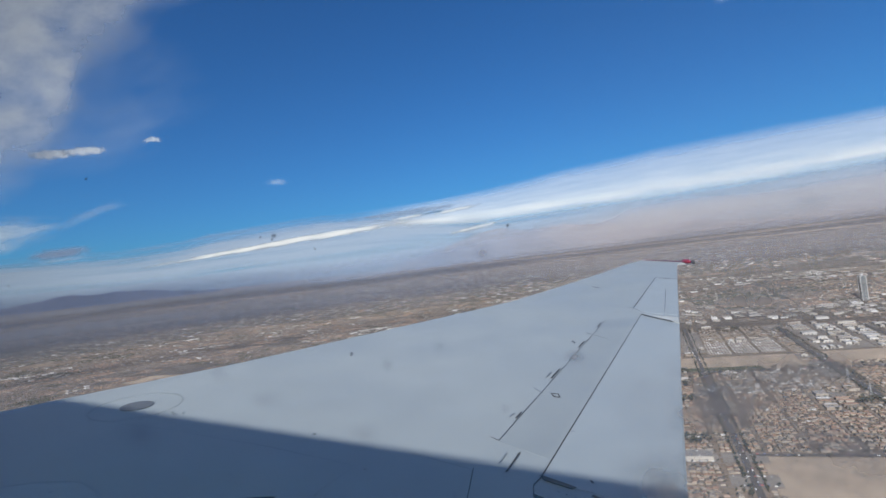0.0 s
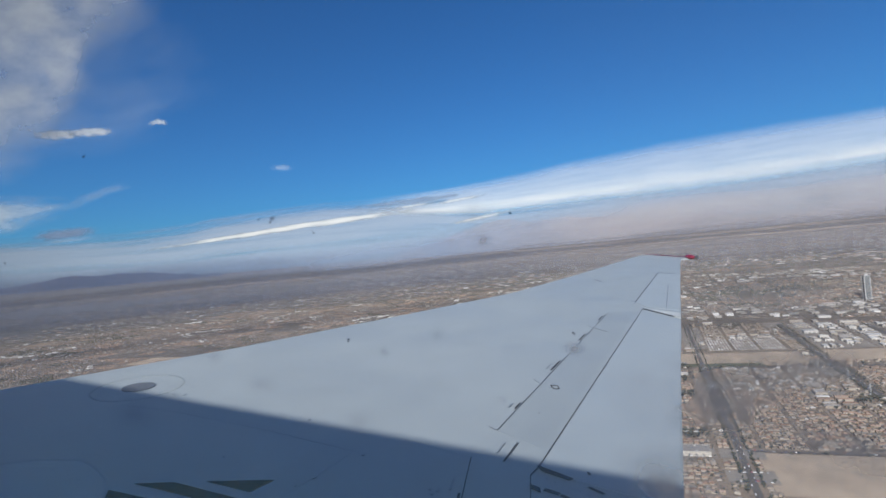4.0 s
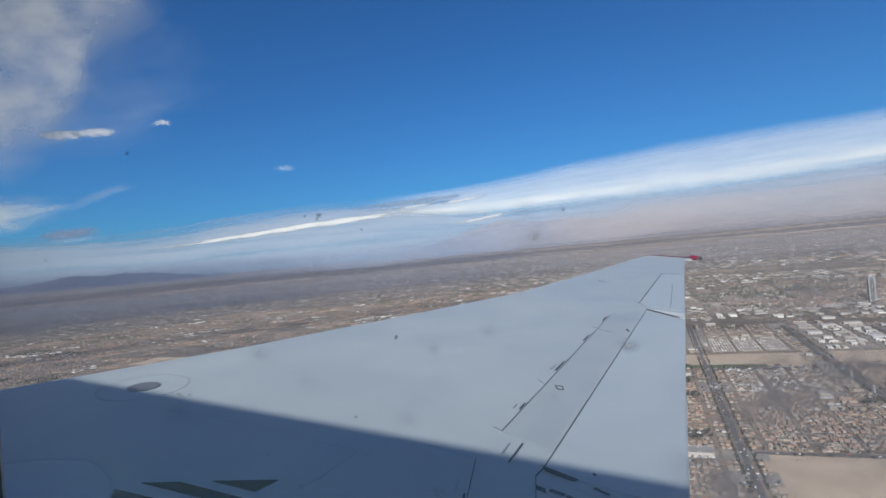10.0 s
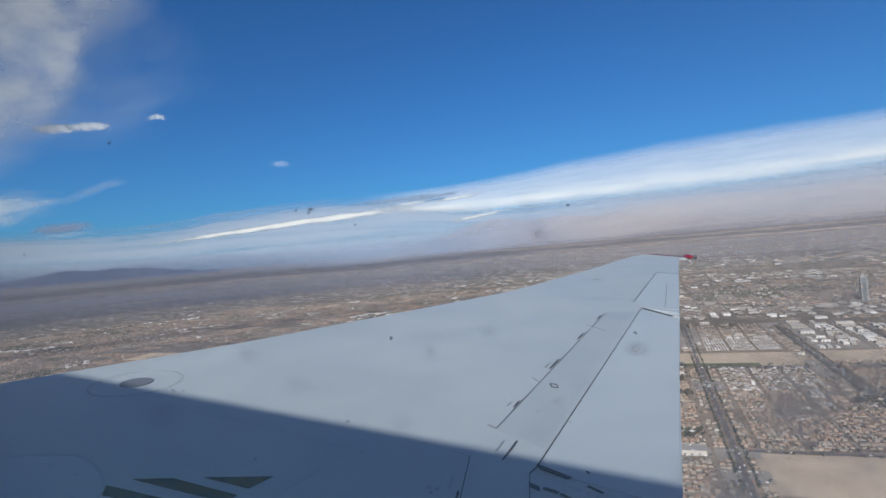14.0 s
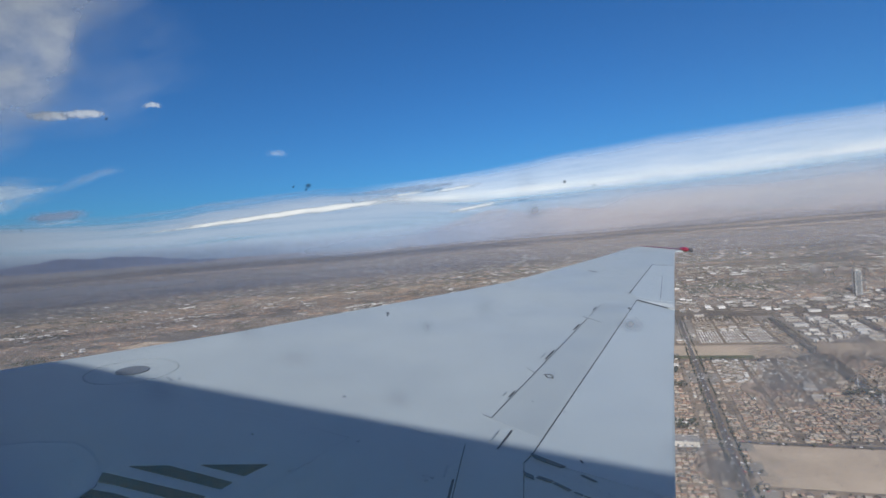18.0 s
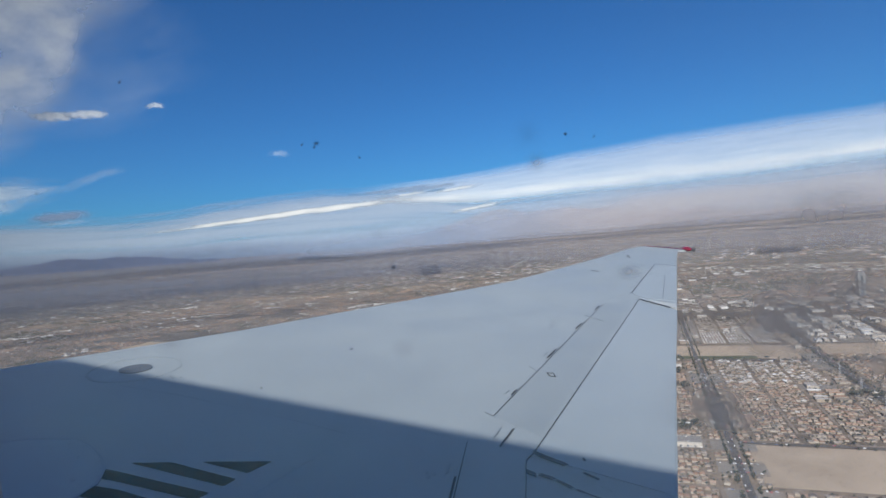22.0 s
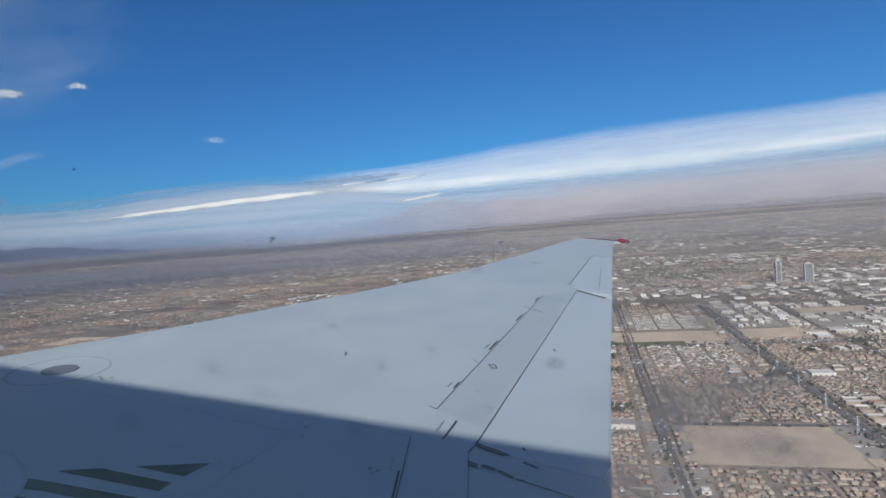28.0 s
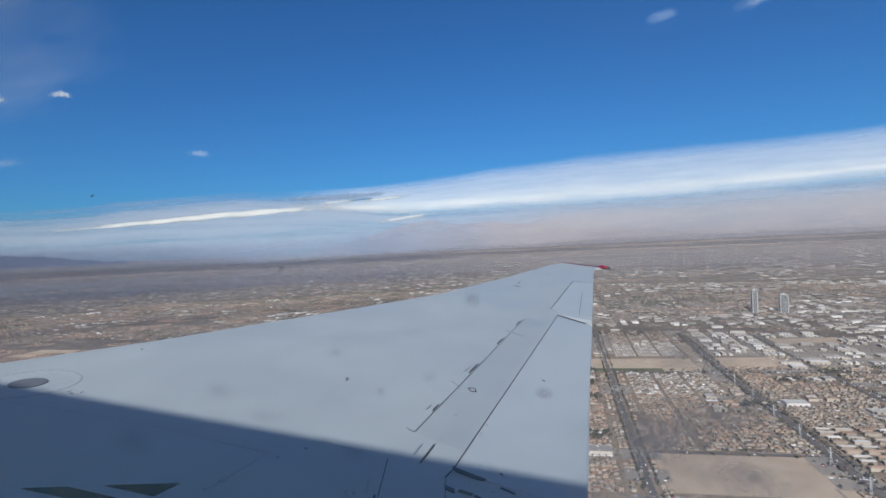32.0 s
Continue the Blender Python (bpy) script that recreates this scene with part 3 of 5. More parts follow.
def rounded(grow, d, n=10):
    """A rounded window outline grown by some metres, at the depth d."""
    r = 0.09 + grow
    out = []
    for cx, cz, a0 in ((PANE_R - 0.09, PANE_T - 0.09, 0), (PANE_L + 0.09, PANE_T - 0.09, 90), (PANE_L + 0.09, PANE_B + 0.09, 180), (PANE_R - 0.09, PANE_B + 0.09, 270)):
        for k in range(n):
            a = radians(a0 + 90 * k / (n - 1))
            out.append(tuple(on_pane(cx + r * math.cos(a), cz + r * math.sin(a), d)))
    return out


def ring(sections):
    """A closed band through rounded outlines."""
    verts, faces = [], []
    for s in sections:
        verts += s
    n = len(sections[0])
    for i in range(len(sections) - 1):
        for j in range(n):
            faces.append((i * n + j, i * n + (j + 1) % n, (i + 1) * n + (j + 1) % n, (i + 1) * n + j))
    return verts, faces


window = new("cabin_window")
window.matrix_world = WING
tagged(window, "oval cabin window with scratched dusty pane and grey seal", "aircraft window")
seal = part("window_frame", ring([rounded(0.10, 0.20), rounded(0.0, 0.1545), rounded(0.0, 0.1534)]), SEAL, window, "pale grey rubber seal")
# seal streaks by colour: pale ridges as highlights, dark rings as shaded grooves
part("gasket", ring([rounded(0.0, 0.1534), rounded(0.0007, 0.1528), rounded(0.0004, 0.1520)]), GROOVE_SHADE, seal, "groove of the seal with its shade in the colour")
part("ridge", ring([rounded(0.0004, 0.1520), rounded(-0.0002, 0.1513), rounded(0.0, 0.1505)]), SEAL, seal)
part("band", ring([rounded(0.0, 0.1505), rounded(0.0004, 0.1495), rounded(0.0003, 0.1484)]), BAND, seal, "grey band of the seal")
part("ridge", ring([rounded(0.0003, 0.1484), rounded(-0.0001, 0.1480), rounded(0.0004, 0.1475)]), SEAL, seal)
part("gasket", ring([rounded(0.0004, 0.1475), rounded(0.0022, 0.1465), rounded(0.0030, 0.1440), rounded(0.0050, 0.1365), rounded(0.009, 0.125)]), LINING_UNLIT, seal, "inner lip of the seal coloured black as if unlit")
part("reveal", ring([rounded(0.009, 0.126), rounded(0.020, 0.118), rounded(0.032, 0.090), rounded(0.045, 0.060), rounded(0.075, 0.045)]), LINING_UNLIT, window, "moulded plastic reveal coloured near black as if unlit")
part("wall_panel", ring([rounded(0.075, 0.045), rounded(0.20, 0.04), rounded(0.34, 0.02)]), LINING_UNLIT, window)


def dusty_pane():
    m, t, n, l, b = nodes_of("dusty_pane")
    co = n.new("ShaderNodeTexCoord").outputs["Object"]
    high = n.new("ShaderNodeSeparateXYZ")
    l.new(co, high.inputs[0])
    film = calc(t, 'MULTIPLY', span(t, noise_node(t, co, 9.0, 5.0, 0.6), 0.35, 0.75, 0.09, 0.15), calc(t, 'MULTIPLY', span(t, high.outputs[2], 1.36, 1.46, 1.0, 0.40), span(t, high.outputs[0], 0.0, 0.09, 0.22, 1.15)))
    tl = n.new("ShaderNodeBsdfTranslucent")
    tl.inputs[0].default_value = (0.85, 0.79, 0.71, 1)
    tr = n.new("ShaderNodeBsdfTransparent")
    mx = n.new("ShaderNodeMixShader")
    l.new(film, mx.inputs[0])
    l.new(tr.outputs[0], mx.inputs[1])
    l.new(tl.outputs[0], mx.inputs[2])
    l.new(mx.outputs[0], n["Material Output"].inputs[0])
    n.remove(b)
    return m


def smudge_film(name, tint, dense, rough_lo, grain=60.0):
    """Soft grey-brown smear that thins out to nothing at its rim."""
    m, t, n, l, b = nodes_of(name)
    uv = n.new("ShaderNodeTexCoord").outputs["UV"]
    g = n.new("ShaderNodeTexGradient")
    g.gradient_type = 'QUADRATIC_SPHERE'
    mp = n.new("ShaderNodeMapping")
    mp.inputs["Location"].default_value, mp.inputs["Scale"].default_value = (-1, -1, 0), (2, 2, 1)
    l.new(uv, mp.inputs[0])
    l.new(mp.outputs[0], g.inputs[0])
    co = n.new("ShaderNodeTexCoord").outputs["Object"]
    a = calc(t, 'MULTIPLY', g.outputs["Fac"], span(t, noise_node(t, co, grain, 3.0), 0.35, 0.65, rough_lo, 1.0))
    a = calc(t, 'MINIMUM', calc(t, 'MULTIPLY', a, dense), 0.72)
    df = n.new("ShaderNodeBsdfTranslucent")
    df.inputs[0].default_value = (*tint, 1)
    tr = n.new("ShaderNodeBsdfTransparent")
    mx = n.new("ShaderNodeMixShader")
    l.new(a, mx.inputs[0])
    l.new(tr.outputs[0], mx.inputs[1])
    l.new(df.outputs[0], mx.inputs[2])
    l.new(mx.outputs[0], n["Material Output"].inputs[0])
    n.remove(b)
    return m


PANE, SMUDGE, SHEEN = dusty_pane(), smudge_film("smudge_film", (1.0, 0.78, 0.58), 1.0, 0.30, 60.0), smudge_film("sheen_film", (0.72, 0.92, 0.76), 0.25, 0.92)
SPECK = smudge_film("speck_film", (0.10, 0.10, 0.11), 1.6, 0.3, 900.0)
edge = rounded(0.0, 0.1515)
pane = part("pane", (edge + rounded(0.0, 0.1545), [tuple(range(len(edge)))]), PANE, window)
pane.visible_shadow = False
random.seed(4)
for a, b, r in ((-0.0836, 0.0017, 0.0010), (-0.0596, -0.0346, 0.00075), (-0.0734, -0.0601, 0.0007), (-0.1543, 0.0236, 0.0008), (-0.1928, -0.0124, 0.0007), (-0.011, 0.0021, 0.0006),
                (-0.0037, 0.0012, 0.00045), (-0.0698, -0.0028, 0.0005), (-0.0885, 0.0014, 0.0005), (0.0055, -0.030, 0.0005), (-0.105, -0.075, 0.0005), (-0.135, -0.03, 0.0004)):
    r *= 1.35 if r > 0.0009 else 1.1
    for da, db, f in ((0.0, 0.0, 1.0), (random.uniform(-1, 1) * r, random.uniform(-1, 1) * r, 0.6)):
        me = mesh_of("speck", [tuple(on_pane(a + da + x * r * f * 1.15, b + db + y * r * f * 0.85, 0.1500 + 0.0001 * f)) for x, y in ((-1, -1), (1, -1), (1, 1), (-1, 1))], [(0, 1, 2, 3)], SPECK)
        uvl = me.uv_layers.new(name="grid")
        for v, c in enumerate(((0, 0), (1, 0), (1, 1), (0, 1))):
            uvl.data[v].uv = c
        part("speck", me, SPECK, window, "dark dirt speck")
for k, (a, b, ra, rb) in enumerate(((0.042, -0.046, 0.034, 0.019), (0.052, -0.019, 0.016, 0.011), (0.058, -0.036, 0.028, 0.014), (0.030, -0.069, 0.021, 0.016), (0.068, -0.056, 0.030, 0.016),
                                    (-0.0188, -0.0053, 0.004, 0.004), (0.006, -0.034, 0.0045, 0.003))):
    deep = 0.1494 + 0.0002 * k if k < 6 else 0.1492
    me = mesh_of("smudge", [tuple(on_pane(a + x * ra, b + y * rb, deep)) for x, y in ((-1, -1), (1, -1), (1, 1), (-1, 1))], [(0, 1, 2, 3)], SMUDGE)
    uvl = me.uv_layers.new(name="grid")
    for v, c in enumerate(((0, 0), (1, 0), (1, 1), (0, 1))):
        uvl.data[v].uv = c
    part("smudge", me, SMUDGE, window, "soft brownish smudge")
BLOT = smudge_film("blot_film", (0.26, 0.27, 0.28), 0.15, 0.6, 160.0)
for k, (a, b, ra, rb) in enumerate(((-0.0313, -0.0313, 0.0042, 0.0040), (-0.0473, -0.0372, 0.0034, 0.0036), (-0.0134, -0.0484, 0.0022, 0.0022), (-0.1048, -0.0413, 0.009, 0.006), (-0.0874, -0.0489, 0.010, 0.005), (-0.0629, -0.0249, 0.0045, 0.003),
                                    (-0.0205, 0.0015, 0.006, 0.007), (0.0613, 0.005, 0.007, 0.005), (-0.135, -0.062, 0.012, 0.008), (-0.055, -0.058, 0.008, 0.005))):
    me = mesh_of("blot", [tuple(on_pane(a + x * ra, b + y * rb, 0.1480 - 0.0002 * k)) for x, y in ((-1, -1), (1, -1), (1, 1), (-1, 1))], [(0, 1, 2, 3)], BLOT)
    uvl = me.uv_layers.new(name="grid")
    for v, c in enumerate(((0, 0), (1, 0), (1, 1), (0, 1))):
        uvl.data[v].uv = c
    part("blot", me, BLOT, window, "faint grey dirt blot")
# pane sheen put in as tinted films, which also lift the wing's shade
for a, b, ra, rb, deep in ((-0.175, -0.095, 0.13, 0.080, 0.1490), (-0.085, -0.092, 0.13, 0.075, 0.1487), (-0.005, -0.092, 0.085, 0.060, 0.1484)):
    me = mesh_of("sheen", [tuple(on_pane(a + x * ra, b + y * rb, deep)) for x, y in ((-1, -1), (1, -1), (1, 1), (-1, 1))], [(0, 1, 2, 3)], SHEEN)
    uvl = me.uv_layers.new(name="grid")
    for k, co in enumerate(((0, 0), (1, 0), (1, 1), (0, 1))):
        uvl.data[k].uv = co
    part("sheen", me, SHEEN, window, "milky sheen of the pane, as a film lifting the wing's shade")


# ---------------------------------------------------------------- ground
GP, GQ = Vector((0.94, -0.34)).normalized(), Vector((0.34, 0.94)).normalized()   # the town's street grid
YAW = math.atan2(GP.y, GP.x)


def town(p, q):
    return GP.x * p + GQ.x * q, GP.y * p + GQ.y * q


def lie(x, y):
    """Height of the ground: a flat valley floor that rises towards its rim."""
    r = math.hypot(x, y)
    k = max(0.0, r - 1500.0) / 3400.0
    return 424.0 * k * k * k


# the far valley is drawn in: a place at the true distance R stands at r, on the same line of sight
REACH = [20.0 * k for k in range(1, 246)]   # up to the rim
FAR = [400.0 / ((400.0 - lie(0, r)) / r + 0.0055) for r in REACH]


def afar(x, y, h=0.0):
    """A place of the true plan, h metres over the ground, as it stands in the drawn-in valley."""
    d = math.hypot(x, y)
    r = float(np.interp(d, FAR, REACH))
    k = r / d
    return x * k, y * k, lie(0, r) + h * k


def ground_sheet():
    verts, faces, plan = [(0.0, 0.0, 0.0)], [], [(0.0, 0.0)]
    radii = [60, 140, 240, 360, 500, 700, 900, 1150, 1500] + [1500 + 70 * k for k in range(1, 48)] + [4830, 4870, 4900, 4930, 4955]
    n = 240
    for r in radii:
        d = float(np.interp(r, REACH, FAR)) / 1000.0
        for k in range(n):
            a = math.tau * k / n
            x, y = r * math.sin(a), r * math.cos(a)
            verts.append((x, y, lie(x, y)))
            plan.append((d * math.sin(a), d * math.cos(a)))
    for k in range(n):
        faces.append((0, 1 + (k + 1) % n, 1 + k))
    for i in range(len(radii) - 1):
        for k in range(n):
            a, b = 1 + i * n + k, 1 + i * n + (k + 1) % n
            faces.append((a, b, b + n, a + n))
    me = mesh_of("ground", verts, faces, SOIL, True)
    layer = me.uv_layers.new(name="plan")
    for lp in me.loops:
        layer.data[lp.index].uv = plan[lp.vertex_index]
    return me


ground = new("ground", ground_sheet())
tagged(ground, "dry brown desert valley floor under the town", "ground", kind="structure")


def sheet(p0, q0, p1, q1, z, step=80.0):
    """A patch of ground cover in town coordinates, draped over the ground."""
    np_, nq = max(1, int(abs(p1 - p0) / step)), max(1, int(abs(q1 - q0) / step))
    verts, faces = [], []
    for i in range(np_ + 1):
        for j in range(nq + 1):
            x, y = town(p0 + (p1 - p0) * i / np_, q0 + (q1 - q0) * j / nq)
            verts.append((x, y, lie(x, y) + z))
    for i in range(np_):
        for j in range(nq):
            a = i * (nq + 1) + j
            quad = (a, a + nq + 1, a + nq + 2, a + 1)
            if max(math.hypot(*verts[v][:2]) for v in quad) < 2650:
                faces.append(quad)
    used = sorted({v for f in faces for v in f})
    at = {v: k for k, v in enumerate(used)}
    return [verts[v] for v in used], [tuple(at[v] for v in f) for f in faces]


def seen(x, y):
    a = math.atan2(x, y)
    return y > 0 and 380 < math.hypot(x, y) < 2650 and 0.17 < a < radians(49)


# open lots: p0, q0, p1, q1, cover
LOTS = [(147, 950, 429, 1128, BARE, "bare sandy building lot"), (64, 1853, 429, 2051, BARE, "bare sandy strip of vacant land"), (64, 1853, 288, 1896, GRASS, "thin dry grass strip"),
        (480, 1904, 672, 2064, BARE, "bare sandy lot"), (760, 2290, 1000, 2400, BARE, "bare sandy lot")]
for k, (p0, q0, p1, q1, m, text) in enumerate(LOTS):
    tagged(new("open_lot", mesh_of("open_lot", *sheet(p0, q0, p1, q1, 0.35 + 0.03 * k, 40.0), m)), text, "open land", kind="structure")

ROADS = [(450, 608, 468, 2640), (115, 608, 127, 2640), (112, 1830, 1440, 1842), (724, 1120, 738, 2500), (136, 1132, 440, 1140), (1444, 1700, 1458, 2200)]
for k, (p0, q0, p1, q1) in enumerate(ROADS):
    tagged(new("road", mesh_of("road", *sheet(p0, q0, p1, q1, 0.80 + 0.02 * k), ASPHALT)), "straight dark asphalt arterial road", "road", kind="structure")

walls_bag, grey_bag, clay_bag, white_bag, lane_bag, yard_bag = Bag(), Bag(), Bag(), Bag(), Bag(), Bag()
leaf_bag, car_bag, far_wall_bag = Bag(), Bag(), Bag()
rng = random.Random(11)
placed_sheds, placed_houses = [], []


def turned(x, y, z, yaw, pts):
    c, s = math.cos(yaw), math.sin(yaw)
    return [(x + c * a - s * b, y + s * a + c * b, z + h) for a, b, h in pts]


def house_shape(w, d, h, rise, hip):
    e = 0.5
    body = [(-w / 2, -d / 2, -1.0), (w / 2, -d / 2, -1.0), (w / 2, d / 2, -1.0), (-w / 2, d / 2, -1.0), (-w / 2, -d / 2, h), (w / 2, -d / 2, h), (w / 2, d / 2, h), (-w / 2, d / 2, h)]
    bf = [(0, 1, 5, 4), (1, 2, 6, 5), (2, 3, 7, 6), (3, 0, 4, 7)]
    W, D, k = w / 2 + e, d / 2 + e, hip * d / 2
    roof = [(-W, -D, h - 0.1), (W, -D, h - 0.1), (W, D, h - 0.1), (-W, D, h - 0.1), (-W + k, 0, h + rise), (W - k, 0, h + rise)]
    rf = [(0, 1, 5, 4), (2, 3, 4, 5), (1, 2, 5), (3, 0, 4), (3, 2, 1, 0)]
    return body, bf, roof, rf


def shed_shape(w, d, h):
    body = [(-w / 2, -d / 2, -1.5), (w / 2, -d / 2, -1.5), (w / 2, d / 2, -1.5), (-w / 2, d / 2, -1.5), (-w / 2, -d / 2, h), (w / 2, -d / 2, h), (w / 2, d / 2, h), (-w / 2, d / 2, h)]
    bf = [(0, 1, 5, 4), (1, 2, 6, 5), (2, 3, 7, 6), (3, 0, 4, 7)]
    i = 0.6
    roof = [(-w / 2 + i, -d / 2 + i, h - 0.7), (w / 2 - i, -d / 2 + i, h - 0.7), (w / 2 - i, d / 2 - i, h - 0.7), (-w / 2 + i, d / 2 - i, h - 0.7),
            (0, -d / 2 + i, h - 0.2), (0, d / 2 - i, h - 0.2)]
    rf = [(0, 4, 5, 3), (4, 1, 2, 5)]
    lip = body[4:] + [(-w / 2 + i, -d / 2 + i, h), (w / 2 - i, -d / 2 + i, h), (w / 2 - i, d / 2 - i, h), (-w / 2 + i, d / 2 - i, h)] + roof[:4]
    lf = [(k, (k + 1) % 4, (k + 1) % 4 + 4, k + 4) for k in range(4)] + [(k + 4, (k + 1) % 4 + 4, (k + 1) % 4 + 8, k + 8) for k in range(4)]
    return body, bf, roof, rf, lip, lf


def grow_tree(x, y, size):
    """Short trunk and an uneven crown of a few jagged clumps."""
    z = lie(x, y)
    w = 0.09 * size
    leaf_bag.add([(x - w, y, z - 0.5), (x + w, y, z - 0.5), (x, y + w, z - 0.5), (x, y, z + 0.6 * size)], [(0, 1, 3), (1, 2, 3), (2, 0, 3)])
    for _ in range(3 if math.hypot(x, y) < 2000 else 1):
        cx, cy, cz = x + rng.uniform(-0.32, 0.32) * size, y + rng.uniform(-0.32, 0.32) * size, z + size * rng.uniform(0.5, 0.85)
        r = size * rng.uniform(0.24, 0.42)
        pts = [(cx + r * rng.uniform(0.6, 1.2), cy, cz), (cx, cy + r * rng.uniform(0.6, 1.2), cz), (cx - r * rng.uniform(0.6, 1.2), cy, cz + 0.1 * r), (cx, cy - r * rng.uniform(0.6, 1.2), cz),
               (cx + 0.2 * r, cy, cz + r * rng.uniform(0.6, 1.1)), (cx, cy - 0.1 * r, cz - r * rng.uniform(0.4, 0.8))]
        leaf_bag.add(pts, [(0, 1, 4), (1, 2, 4), (2, 3, 4), (3, 0, 4), (1, 0, 5), (2, 1, 5), (3, 2, 5), (0, 3, 5)])


def put_house(p, q, w, d, h, bag, turn=0.0):
    x, y = town(p, q)
    if not seen(x, y):
        return
    z = lie(x, y)
    body, bf, roof, rf = house_shape(w, d, h, rng.uniform(1.2, 2.2), rng.choice((0.0, 1.0, 1.0)))
    r = math.hypot(x, y)
    if r < 1500 and len(placed_houses) < 290 and math.atan2(x, y) > 0.26:
        placed_houses.append((x, y, z, YAW + turn, body, bf, roof, rf, bag))
        return
    walls_bag.add(turned(x, y, z, YAW + turn, body), bf)
    bag.add(turned(x, y, z, YAW + turn, roof), rf)


def put_shed(p, q, w, d, h):
    x, y = town(p, q)
    if not seen(x, y):
        return
    z = lie(x, y)
    body, bf, roof, rf, lip, lf = shed_shape(w, d, h)
    r = math.hypot(x, y)
    if r < 3400 and len(placed_sheds) < 260 and math.atan2(x, y) > 0.36:
        placed_sheds.append((x, y, z, w, d, h, body, bf, roof, rf, lip, lf))
        return
    far_wall_bag.add(turned(x, y, z, YAW, body + lip), bf + [tuple(i + 8 for i in f) for f in lf])
    white_bag.add(turned(x, y, z, YAW, roof), rf)


# districts round the open lots: p0, q0, p1, q1, kind
DISTRICTS = [(147, 950, 429, 1128, "lot"), (136, 608, 440, 950, "tan"), (64, 1840, 432, 2064, "lot"), (480, 1904, 672, 2064, "lot"), (134, 1144, 440, 1264, "tan"), (179, 1264, 440, 1576, "clay"), (134, 1264, 179, 1824, "house"), (-64, 1248, 109, 1824, "clay"), (179, 1576, 440, 1824, "rows"), (-96, 608, 109, 1024, "clay"), (134, 608, 440, 800, "clay"),
             (134, 2064, 440, 2272, "trailer"), (480, 608, 712, 1040, "tan"), (480, 1040, 712, 1300, "apartment"), (480, 1300, 712, 1616, "house"), (480, 1616, 712, 1888, "clay"), (752, 1120, 1120, 1500, "clay"), (752, 1500, 1120, 1920, "house"), (134, 2288, 440, 2704, "house"),
             (480, 2080, 712, 3200, "shed"), (760, 2290, 1000, 2400, "lot"), (752, 1920, 1424, 2480, "shed"), (752, 2480, 1080, 2900, "clay"), (1080, 2480, 1424, 3360, "shed"), (752, 2900, 1080, 3360, "rows"), (134, 2768, 440, 3360, "shed")]
FAR_MIX = ["house"] * 8 + ["clay"] * 2 + ["shed"] * 5 + ["sparse"] * 2 + ["lot"]


def district_at(p, q, pick):
    for p0, q0, p1, q1, kind in DISTRICTS:
        if p0 <= p < p1 and q0 <= q < q1:
            return kind
    return pick


def on_road(p, q, gap):
    return any(p0 - gap < p < p1 + gap and q0 - gap < q < q1 + gap for p0, q0, p1, q1 in ROADS)


